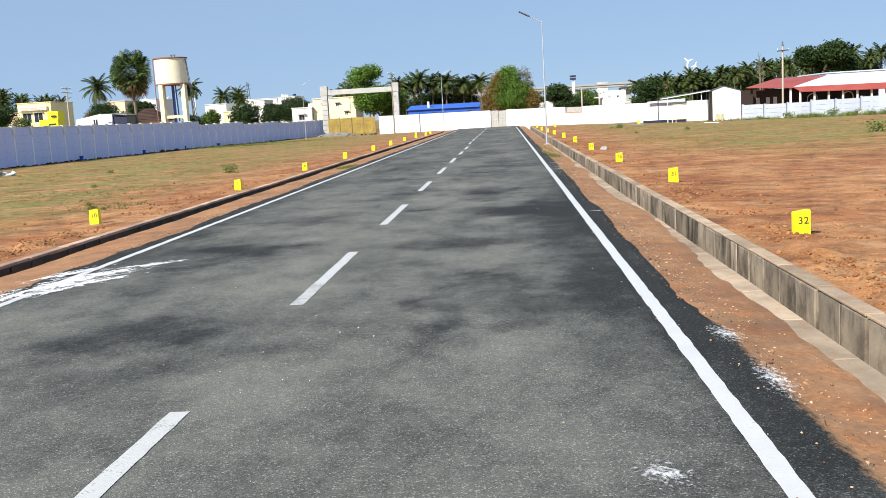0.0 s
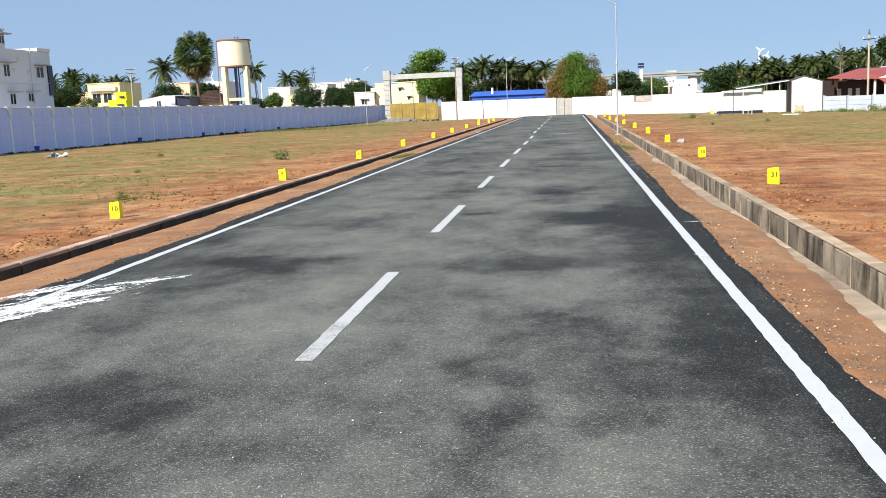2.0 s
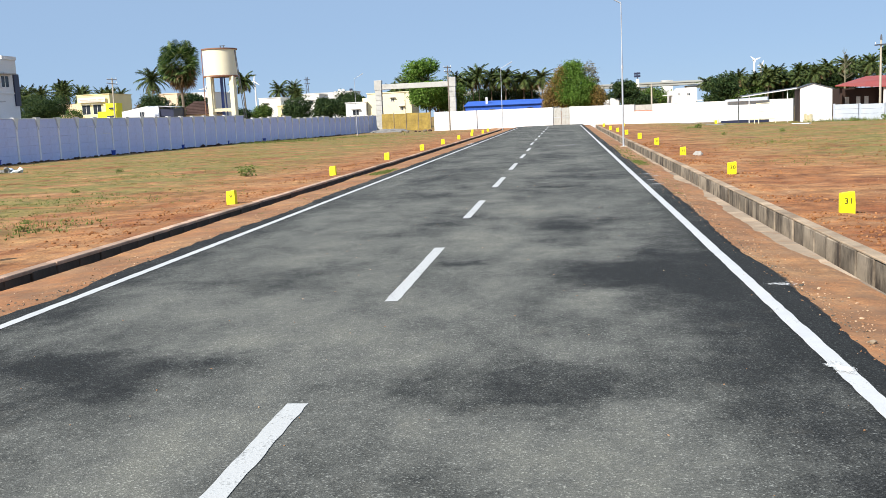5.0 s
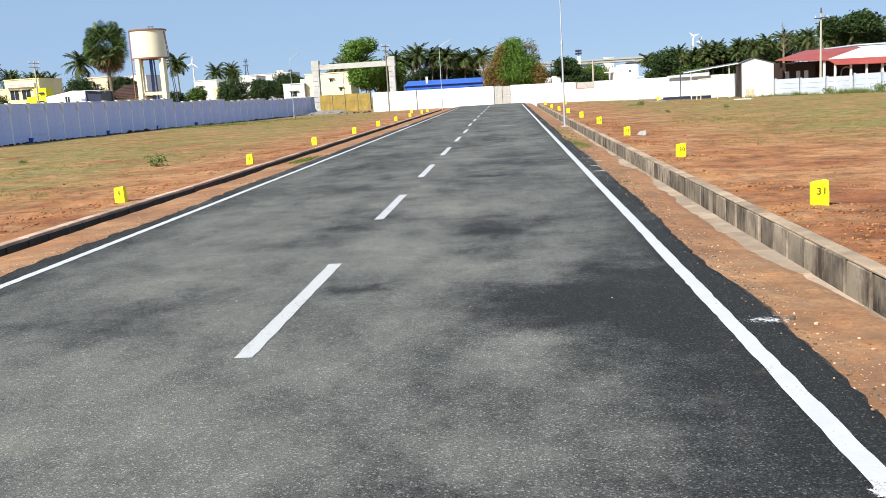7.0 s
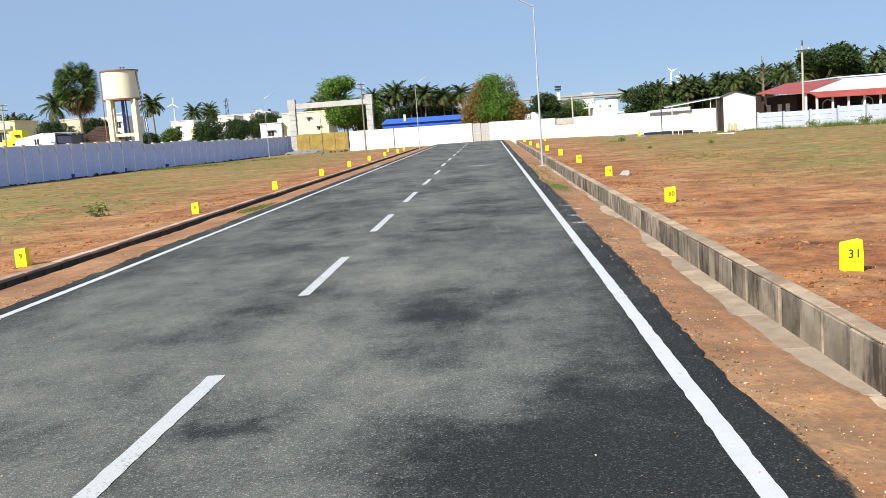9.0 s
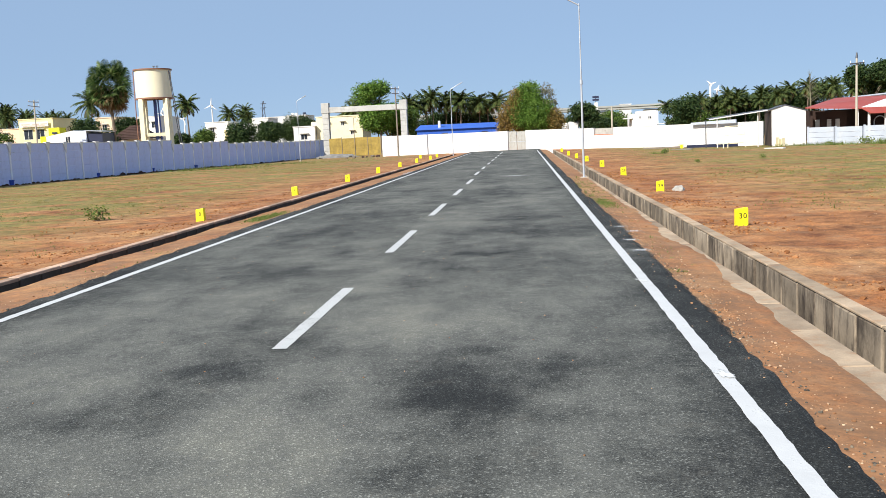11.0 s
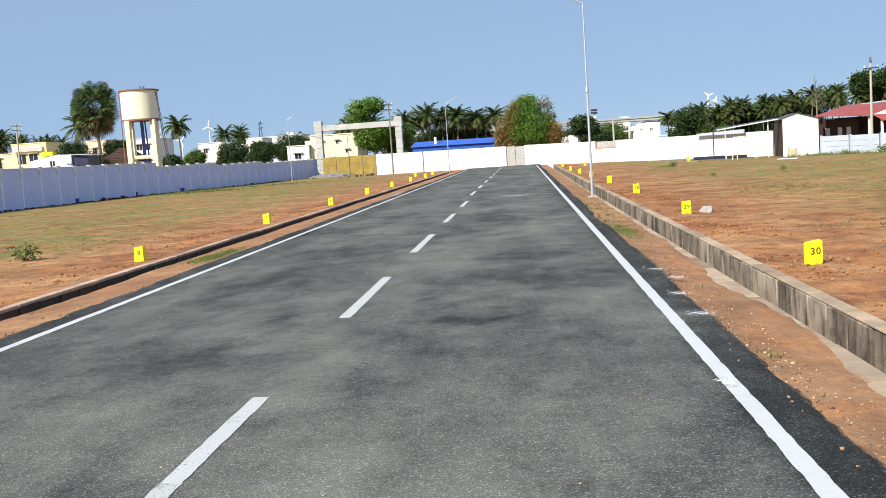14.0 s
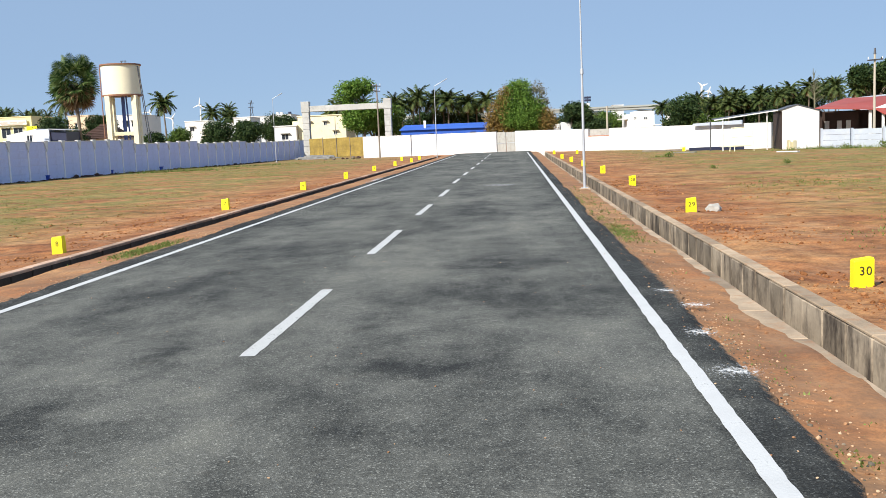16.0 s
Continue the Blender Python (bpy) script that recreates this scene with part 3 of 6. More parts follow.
for cx, cy, lx, ly, rz in ((-4.85, 10.4, 2.6, 0.95, 74), (-4.62, 11.0, 2.2, 0.9, 60), (-4.5, 10.5, 1.7, 0.6, 50), (-4.2, 11.7, 1.2, 0.45, 40), (-5.1, 9.5, 2.2, 0.5, 80), (-5.1, 11.2, 1.7, 0.6, 66), (-5.0, 8.7, 1.2, 0.4, 72), (-4.7, 10.0, 1.4, 0.5, 66)):
    tagged(patch("paint_spill", cx - lx / 2, cx + lx / 2, cy - ly / 2, cy + ly / 2, rz, M_SPILL, 0.008 + 0.0006 * lx), "splash of spilled white paint")
for cx, cy, lx, ly in ((1.51, 12.6, 0.15, 0.4), (1.53, 20.3, 0.12, 0.3), (1.49, 24.2, 0.13, 0.35)):
    tagged(patch("paint_blob", cx - lx / 2, cx + lx / 2, cy - ly / 2, cy + ly / 2, 8, M_BLOB, 0.009), "thick blob of spilled line paint")
for spec in ((0.85, 1.15, 4.0, 4.5, 20), (1.72, 1.98, 6.4, 7.2, 5), (1.75, 2.0, 5.1, 6.2, 0), (1.65, 2.0, 29.6, 30.0, 0), (1.75, 2.15, 28.8, 29.2, 0), (1.6, 1.95, 27.6, 28.1, 0), (1.55, 2.0, 26.4, 26.9, 0),
             (1.55, 1.95, 15.15, 15.42, 0), (-1.2, 1.0, 50.2, 51.2, -35), (-5.5, -5.0, 55, 62, 0)):
    tagged(patch("powder_patch", *spec, M_POWDER, 0.012), "scattered white powder")


# ---------- plot markers ----------
DIGITS = {}


def marker(x, y, number, rz, lean, tall=0.42):
    z = float(ground_z(x, y))
    ob = thing("plot_marker", x, y, z, "yellow painted concrete plot marker with a black number", "marker stone", "plot markers", rz)
    ob.matrix_basis = pose(x, y, z, lean, 0, rz)
    bm = bmesh.new()
    w, d, h = 0.100, 0.058, tall - 0.12
    rows = []
    for k, (s, zz) in enumerate(((1.02, -0.12), (1.0, h * 0.5), (0.97, h - 0.02), (0.90, h))):
        rows.append([bm.verts.new((sx * w * s + random.uniform(-0.004, 0.004), sy * d * s + random.uniform(-0.004, 0.004), zz + (0.012 * sx if k > 1 else 0))) for sx, sy in ((-1, -1), (1, -1), (1, 1), (-1, 1))])
    for a, b in zip(rows, rows[1:]):
        for i in range(4):
            bm.faces.new((a[i], a[(i + 1) % 4], b[(i + 1) % 4], b[i]))
    bm.faces.new(rows[-1])
    bm.faces.new(rows[0][::-1])
    bmesh.ops.recalc_face_normals(bm, faces=bm.faces)
    part("block", bm, M_YELLOW, ob)
    for k, ch in enumerate(number):
        if ch not in DIGITS:
            txt = bpy.data.curves.new("digit", "FONT")
            txt.body = ch
            txt.size = 0.125
            txt.align_x = "CENTER"
            txt.extrude = 0.0008
            tmp = bpy.data.objects.new("digit", txt)
            scene.collection.objects.link(tmp)
            bpy.context.view_layer.update()
            DIGITS[ch] = bpy.data.meshes.new_from_object(tmp.evaluated_get(bpy.context.evaluated_depsgraph_get()))
            bpy.data.objects.remove(tmp)
            DIGITS[ch].materials.clear()
            DIGITS[ch].materials.append(M_BLACK)
        no = link(DIGITS[ch], "digit", ob, "black painted digit")
        no.matrix_basis = pose(0.008 + 0.072 * (k - (len(number) - 1) / 2), -d * 1.02 - 0.003, h * 0.45, 90, 0, 0)
    return ob


for x, y, num, rz, lean in ((-8.11, 18.8, "10", -4, 0), (-7.36, 26.65, "9", -8, 1), (-7.43, 36.1, "8", -5, -1), (-7.49, 45.7, "7", -6, 1), (-7.35, 54.6, "6", -3, 0), (-7.5, 64.2, "5", 4, 0),
                            (-7.55, 73.5, "4", 0, 1), (-7.5, 82.5, "3", -5, 0), (-7.3, 90.5, "2", 3, 0), (-7.5, 98.5, "1", 0, 0), (-9.1, 99.5, "11", 0, 0),
                            (4.05, 12.3, "32", 4, -1), (4.03, 21.4, "31", 3, 1), (3.91, 30.46, "30", 5, 0), (3.84, 39.5, "29", -3, 1), (3.9, 49.3, "28", 2, 0), (3.9, 58.9, "27", 0, 0),
                            (3.8, 68.2, "26", 4, 0), (3.65, 75.8, "25", -3, 0), (3.5, 83.5, "24", 0, 0), (3.6, 98.5, "23", 0, 0), (5.4, 97.5, "22", 0, 0), (13.6, 96.0, "21", 0, 0)):
    marker(x, y, num, rz, lean)


# ---------- street lamps and poles ----------
def street_lamp(x, y, z, tall, group="street lamps"):
    ob = thing("street_lamp", x, y, z, "slim galvanised street lamp with one angled arm", "street lamp", group)
    bm = rod_bm((0, 0, 0), (0, 0, tall * 0.55), 0.042, 0.036, 10)
    rod_bm((0, 0, tall * 0.55), (0, 0, tall), 0.028, 0.02, 10, bm)
    part("pole", bm, M_GALV, ob)
    part("collar", rod_bm((0, 0, tall * 0.54), (0, 0, tall * 0.565), 0.055, 0.05, 10), M_GALV, ob)
    part("base_plate", box_bm(-0.10, 0.10, -0.10, 0.10, 0, 0.02, 0.005), M_GALV, ob)
    part("plinth", box_bm(-0.15, 0.15, -0.15, 0.15, -0.25, 0.0, 0.01), M_CONCTOP, ob)
    s = 1 if x < -3 else -1
    bm = rod_bm((0, 0, tall - 0.06), (0.62 * s, 0, tall + 0.28), 0.026, 0.022, 8)
    part("arm", bm, M_GALV, ob)
    head = box_bm(-0.30, 0.30, -0.09, 0.09, -0.03, 0.03, 0.015)
    bmesh.ops.transform(head, matrix=pose(0.86 * s, 0, tall + 0.40, 0, -27 * s, 0), verts=head.verts)
    part("lamp_head", head, M_STEEL if s < 0 else M_GALV, ob)
    return ob


street_lamp(2.41, 48.4, -0.06, 6.1)
street_lamp(-6.12, 99.7, -0.1, 6.05)
street_lamp(-25.8, 122.8, -0.2, 6.9)


def utility_pole(x, y, z, tall, material, arms, r=0.11, lean=0):
    ob = thing("utility_pole", x, y, z, "plain electricity pole with short cross arms", "utility pole", "utility poles")
    ob.matrix_basis = pose(x, y, z, 0, lean, 0)
    part("shaft", rod_bm((0, 0, -0.3), (0, 0, tall), r, r * 0.7, 8), material, ob)
    for h, half, rz in arms:
        bm = box_bm(-half, half, -0.05, 0.05, -0.05, 0.05)
        bmesh.ops.transform(bm, matrix=pose(0, -0.1, h, 0, rz, 0), verts=bm.verts)
        arm = part("cross_arm", bm, M_STEEL, ob)
        for sx in (-0.9, 0.9):
            part("insulator", rod_bm((half * sx, -0.1, h + 0.05), (half * sx, -0.1, h + 0.22), 0.04, 0.03, 6), M_WHITEP, arm)
    return ob


utility_pole(-13.2, 115.3, -0.15, 7.4, M_WOOD, ((7.2, 0.42, 6), (6.7, 0.36, 8)), 0.09)
utility_pole(-56.2, 120, -0.2, 8.4, M_CPOLE, ((8.2, 0.65, 4), (7.7, 0.7, 8)), 0.12, 1)
utility_pole(26.6, 92, -0.3, 6.6, M_CPOLE, ((6.15, 0.55, -3),), 0.11)
part("top_bracket", rod_bm((0, 0, 6.55), (0, 0, 7.0), 0.1, 0.05, 6), M_STEEL, [o for o in bpy.data.objects if o.name.startswith("utility_pole")][-1])
utility_pole(9.9, 118.5, -0.15, 4.25, M_CPOLE, (), 0.12)


# ---------- precast wall on the west side ----------
wall_west = tagged(new("wall_west"), "long lilac painted precast concrete compound wall", "wall", kind="structure")
P0, P1 = Vector((-37.55, 39.5, 0)), Vector((-28.95, 154.0, 0))
bays = 50
along = (P1 - P0) / bays
turn = Matrix.Rotation(math.atan2(along.y, along.x), 4, "Z")
bay = along.length
panel_me = {}
for rows in (5,):
    bm = box_bm(0.07, bay - 0.07, -0.03, 0.03, 0.001, 0.5295, 0.014)
    bm.normal_update()
    me = bpy.data.meshes.new("panel")
    bm.to_mesh(me)
    bm.free()
    me.materials.append(M_LILAC)
    panel_me[rows] = me
post_me = bpy.data.meshes.new("post")
bm = box_bm(-0.075, 0.075, -0.09, 0.09, -0.5, 2.66, 0.012)
bm.to_mesh(post_me)
bm.free()
post_me.materials.append(M_POST)
cap_me = bpy.data.meshes.new("post_cap")
bm = bmesh.new()
vs = [bm.verts.new(v) for v in ((-0.26, -0.13, 2.80), (0.26, -0.13, 2.80), (0.0, -0.15, 1.95), (-0.26, 0.12, 2.80), (0.26, 0.12, 2.80), (0.0, 0.12, 1.95))]
for f in ((0, 2, 1), (3, 4, 5), (0, 1, 4, 3), (1, 2, 5, 4), (2, 0, 3, 5)):
    bm.faces.new([vs[i] for i in f])
bmesh.ops.recalc_face_normals(bm, faces=bm.faces)
bm.to_mesh(cap_me)
bm.free()
cap_me.materials.append(M_WHITEP)
cope_me = bpy.data.meshes.new("coping")
bm = box_bm(0.0, bay, -0.05, 0.05, 0, 0.05, 0.01)
bm.to_mesh(cope_me)
bm.free()
cope_me.materials.append(M_WHITEP)


def wall_top(y):
    """The wall climbs gently within each of its four lengths and steps down between them."""
    if y < 100.3:
        return float(np.interp(y, [40, 57, 72, 88, 100], [2.78, 2.72, 2.60, 2.54, 2.57]))
    if y < 114.2:
        return float(np.interp(y, [100, 114], [2.17, 2.36]))
    if y < 127.5:
        return float(np.interp(y, [114, 127], [2.04, 2.20]))
    return float(np.interp(y, [127, 154], [1.97, 2.13]))


for i in range(bays + 1):
    c = P0 + along * i
    base = float(np.interp(c.y, [60, 98, 116, 134, 152], [-0.30, -0.24, -0.36, -0.52, -0.45]))
    top = wall_top(c.y)
    h = (top - base) / 5
    m = Matrix.Translation((c.x, c.y, 0)) @ turn
    for me, name in ((post_me, "post"), (cap_me, "post_cap")):
        ob = link(me, name, wall_west)
        ob.matrix_basis = m @ Matrix.Translation((0, 0, top - 2.68))
    if i < bays:
        for k in range(5):
            ob = link(panel_me[5], "panel", wall_west)
            ob.matrix_basis = m @ Matrix.Translation((0, random.uniform(-0.006, 0.006), base + k * h)) @ Matrix.Diagonal((1, 1, h / 0.53, 1))
        ob = link(cope_me, "coping", wall_west)
        ob.matrix_basis = m @ Matrix.Translation((0, 0, top))
# blue tubs at the foot of the wall
for i, (x, y) in enumerate(((-35.75, 62.5), (-34.75, 76.0), (-33.95, 87.5), (-33.25, 97.0), (-32.4, 106))):
    ob = thing("plastic_tub", x, y, float(ground_z(x, y)) - 0.02, "small blue plastic tub lying against the lilac wall", "tub", "blue tubs by the wall", 20 * i)
    part("tub_body", rod_bm((0, 0, 0), (0, 0, 0.36), 0.16, 0.21, 10), M_BLUEBIN, ob)
    part("rim", rod_bm((0, 0, 0.33), (0, 0, 0.38), 0.235, 0.235, 10), M_BLUEBIN, ob)

# ---------- whitewashed wall at the end of the road ----------
wall_north = tagged(new("wall_north"), "whitewashed masonry compound wall at the end of the road", "wall", kind="structure")
W = [(-15.9, 122.2, -0.6, 2.05), (-1.35, 114.7, -0.6, 1.93), (0.55, 113.7, -0.6, 1.92), (7.25, 108.72, -0.7, 1.80), (9.05, 107.38, -0.7, 1.78), (20.85, 97.83, -0.8, 1.65)]


def wall_part(i, j, z0=None, z1=None, name="wall_length"):
    a, b = W[i], W[j]
    return part(name, wall_bm(a[:2], b[:2], a[2] if z0 is None else z0, a[3] if z1 is None else z1, b[2] if z0 is None else z0, b[3] if z1 is None else z1, 0.24), M_WHITEWALL, wall_north)


wall_part(0, 1)
wall_part(2, 3)
wall_part(3, 4, -0.7, 1.12)
wall_part(4, 5)
for i, j in ((0, 1), (2, 3), (4, 5)):
    a, b = W[i], W[j]
    part("coping", wall_bm(a[:2], b[:2], a[3], a[3] + 0.05, b[3], b[3] + 0.05, 0.3), M_WHITEWALL, wall_north)
part("infill_panel", wall_bm((7.2, 108.98), (9.1, 107.6), 0.9, 1.80, 0.9, 1.78, 0.04), M_GATEGREY, wall_north, "bare grey panel behind a gap in the wall")
part("broken_ledge", wall_bm((7.27, 108.70), (9.03, 107.40), 1.12, 1.22, 1.12, 1.19, 0.2), M_BRICK, wall_north)
for u in (0.12, 0.45, 0.78):
    c = Vector(W[0][:2]).lerp(Vector(W[1][:2]), u)
    part("pilaster", box_bm(c.x - 0.06, c.x + 0.06, c.y - 0.2, c.y + 0.05, -0.5, 1.95), M_WHITEWALL, wall_north)
gate_small = thing("sheet_gate", -0.4, 114.3, -0.2, "closed gate of plain grey metal sheets in the white wall", "gate", rz=-28)
for k, dx in enumerate((-0.56, 0.5)):
    part("leaf", box_bm(dx - 0.5, dx + 0.5, -0.03, 0.03, 0.08, 2.12 - 0.04 * k, 0.01), M_GATEGREY, gate_small)
    part("stiffener", box_bm(dx - 0.48, dx + 0.48, -0.06, -0.03, 1.0, 1.06), M_GALV, gate_small)

# ---------- portal of bare concrete with an ochre fence ----------
portal = thing("entrance_portal", -22.2, 148, -0.3, "unfinished bare concrete entrance portal of two posts and a beam", "gateway")
for x0, x1, hh in ((-6.05, -5.05, 7.6), (5.2, 6.15, 7.55)):
    n = 8
    for k in range(n):
        z0, z1 = k * 6.15 / n, (k + 1) * 6.15 / n
        part("post_block", box_bm(x0 + 0.02, x1 - 0.02, -0.5, 0.5, z0 + 0.015, z1 - 0.015, 0.03), M_GATE, portal)
    part("post_core", box_bm(x0 + 0.08, x1 - 0.08, -0.44, 0.44, -0.6, 6.2), M_GATE, portal)
    part("post_head", box_bm(x0 - 0.05, x1 + 0.05, -0.55, 0.55, 6.15, hh, 0.03), M_GATE, portal)
part("beam", box_bm(-5.0, 5.15, -0.4, 0.4, 6.2, 6.98, 0.03), M_GATE, portal)
fence = thing("sheet_fence", -23.6, 146.5, -0.35, "ochre yellow sheet fence on thin poles", "fence")
for k in range(4):
    x0 = -3.6 + k * 1.85
    part("sheet", box_bm(x0, x0 + 1.8, -0.02 - 0.02 * (k % 2), 0.02, 0.05, 2.6 - 0.05 * (k % 2)), M_TARP, fence)
    part("fence_pole", rod_bm((x0 + 1.83, -0.06, -0.3), (x0 + 1.83, -0.06, 2.75 if k != 1 else 5.4), 0.045, 0.04, 6), M_WOOD, fence)
heap = thing("gravel_heap", -24.6, 139, -0.45, "low heap of grey gravel", "gravel heap")
bm = bmesh.new()
bmesh.ops.create_icosphere(bm, subdivisions=4, radius=1)
for v in bm.verts:
    d = 1 + 0.25 * noise.noise(v.co * 2.5) + 0.1 * noise.noise(v.co * 9)
    v.co = Vector((v.co.x * 2.9 * d, v.co.y * 1.8 * d, max(v.co.z, -0.2) * 0.55 * d))
part("gravel", bm, M_GRAVEL, heap)


def rubble(x, y, s, material, label, category, seed, name="rubble_block"):
    r = random.Random(seed)
    ob = thing(name, x, y, float(ground_z(x, y)), label, category)
    bm = bmesh.new()
    bmesh.ops.create_icosphere(bm, subdivisions=2, radius=s)
    for v in bm.verts:
        v.co = Vector((v.co.x * 1.25, v.co.y * 0.9, v.co.z * 0.8)) * (1 + 0.35 * noise.noise(v.co / s * 1.3 + Vector((seed, 0, 0))))
        v.co.z += s * 0.45
    part("lump", bm, material, ob)
    return ob


rubble(4.45, 40.35, 0.13, M_STONE, "loose grey stone beside a yellow marker", "stone", 5, "stone")
for i, (x, y, s) in enumerate(((-17.2, 122.5, 0.22), (-18.6, 124, 0.16), (-20, 126, 0.2), (-16.5, 121.9, 0.2), (-19.5, 123, 0.14), (-18.0, 123.2, 0.12), (-20.8, 125.2, 0.15))):
    rubble(x, y, s, M_TILE if i % 2 else M_BARK, "dark lump of rubble by the fence", "rubble", 20 + i)
sack = rubble(-27.3, 50.2, 0.2, M_BLUEWHITE, "crumpled white sacking on dry grass", "sacking", 33, "sacking")
for k, (dx, dy, w, h, tilt) in enumerate(((-0.35, 0.1, 0.35, 0.10, 12), (0.3, -0.1, 0.4, 0.07, -16), (0.05, -0.2, 0.28, 0.16, 25), (0.45, 0.2, 0.2, 0.14, -30))):
    bm = bmesh.new()
    bmesh.ops.create_icosphere(bm, subdivisions=2, radius=1)
    for v in bm.verts:
        v.co = Vector((v.co.x * w, v.co.y * w * 0.6, v.co.z * h)) * (1 + 0.8 * noise.noise(v.co * 2.3 + Vector((k * 3.1, 0, 0))))
    bm.transform(pose(dx, dy, h * 0.6, 0, tilt, 40 * k))
    part("fold", bm, M_WHITEP if k % 2 else M_GRAVEL, sack)


# ---------- water tower ----------
tower = thing("water_tower", -45.0, 128.5, -0.4, "cream painted round water tank on four concrete columns", "water tower")
bm = bmesh.new()
bmesh.ops.create_cone(bm, cap_ends=True, segments=48, radius1=2.17, radius2=2.17, depth=3.45, matrix=pose(0, 0, 10.25))
tank = part("tank", bm, M_TANK, tower)
for p in tank.data.polygons:
    p.use_smooth = abs(p.normal.z) < 0.5
for e in tank.data.edges:
    z0, z1 = (tank.data.vertices[i].co.z for i in e.vertices)
    e.use_edge_sharp = abs(z0 - z1) < 0.01
for z0, z1, r in ((11.93, 12.08, 2.32), (8.42, 8.6, 2.27)):
    part("rim", rod_bm((0, 0, z0), (0, 0, z1), r, r, 48), M_RUST, tank)
part("lid", rod_bm((0, 0, 12.08), (0, 0, 12.2), 2.1, 0.6, 48), M_CREAM, tank)
for dx in (0.35, 0.75):
    part("vent_pipe", rod_bm((dx, -0.3, 12.1), (dx, -0.3, 12.42), 0.05, 0.05, 6), M_STEEL, tank)
    part("vent_cowl", rod_bm((dx - 0.16, -0.3, 12.44), (dx + 0.16, -0.3, 12.44), 0.05, 0.05, 6), M_STEEL, tank)
for sx in (-1, 1):
    for sy in (-1, 1):
        c = Vector((sx * 1.45, sy * 1.45, 0))
        c.rotate(Euler((0, 0, radians(16))))
        part("column", box_bm(c.x - 0.29, c.x + 0.29, c.y - 0.29, c.y + 0.29, -0.5, 8.45, 0.02), M_CREAM, tower)
for zz in (4.1,):
    for k in range(4):
        bm = box_bm(-1.2, 1.2, -0.17, 0.17, zz - 0.2, zz + 0.2)
        bmesh.ops.transform(bm, matrix=pose(0, 0, 0, 0, 0, 16 + 90 * k) @ Matrix.Translation((0, -1.45, 0)), verts=bm.verts)
        part("tie_beam", bm, M_CREAM, tower)
part("riser_pipe", rod_bm((0.0, 0, 0), (0.0, 0, 8.5), 0.2, 0.2, 10), M_PIPE, tower)
part("riser_pipe", rod_bm((0.55, 0.2, 0), (0.35, 0.1, 8.5), 0.09, 0.09, 8), M_PIPE, tower)
part("overflow_pipe", rod_bm((-2.25, -0.6, 0), (-2.25, -0.6, 11.9), 0.06, 0.06, 8), M_RUST, tower)
for dx in (0.0, 0.32):
    part("ladder_rail", rod_bm((2.3 + dx * 0.3, -0.7, 11.8), (3.5 + dx, -1.2, 0), 0.05, 0.05, 6), M_STEEL, tower)
for k in range(18):
    u = k / 18
    p = Vector((2.3, -0.7, 11.8)).lerp(Vector((3.5, -1.2, 0)), u)
    part("rung", rod_bm(p, p + Vector((0.1 + 0.2 * u, 0, 0)), 0.02, 0.02, 5), M_STEEL, tower)


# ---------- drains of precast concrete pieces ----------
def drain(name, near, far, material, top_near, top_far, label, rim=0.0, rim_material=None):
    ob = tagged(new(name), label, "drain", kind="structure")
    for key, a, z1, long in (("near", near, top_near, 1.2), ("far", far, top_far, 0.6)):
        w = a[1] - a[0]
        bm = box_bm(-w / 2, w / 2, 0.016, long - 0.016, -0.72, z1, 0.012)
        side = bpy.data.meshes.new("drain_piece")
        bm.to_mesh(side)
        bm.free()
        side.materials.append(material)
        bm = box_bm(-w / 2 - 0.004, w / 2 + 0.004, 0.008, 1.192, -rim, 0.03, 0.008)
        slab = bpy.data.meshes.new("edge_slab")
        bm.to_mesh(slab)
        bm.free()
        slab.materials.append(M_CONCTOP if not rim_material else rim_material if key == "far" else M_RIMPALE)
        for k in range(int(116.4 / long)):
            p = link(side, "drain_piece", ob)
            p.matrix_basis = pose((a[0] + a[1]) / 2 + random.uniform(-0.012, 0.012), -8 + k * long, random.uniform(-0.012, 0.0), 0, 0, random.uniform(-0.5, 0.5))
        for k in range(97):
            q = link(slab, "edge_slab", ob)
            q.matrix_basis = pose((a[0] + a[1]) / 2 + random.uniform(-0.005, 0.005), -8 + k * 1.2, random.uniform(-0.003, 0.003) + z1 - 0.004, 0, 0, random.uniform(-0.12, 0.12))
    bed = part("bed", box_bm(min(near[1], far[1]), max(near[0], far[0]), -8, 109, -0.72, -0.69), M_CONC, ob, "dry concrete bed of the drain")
    return ob


drain("drain_east", (2.33, 2.64), (3.12, 3.27), M_CONC, -0.125, -0.105, "open roadside drain of stained grey concrete pieces")
# the west pieces carry the shade of their unlit face in the base colour
drain("drain_west", (-6.30, -6.18), (-6.96, -6.80), M_CONCSHADE, -0.135, -0.100, "open roadside drain of stained grey concrete pieces", 0.02, M_EARTHRIM)


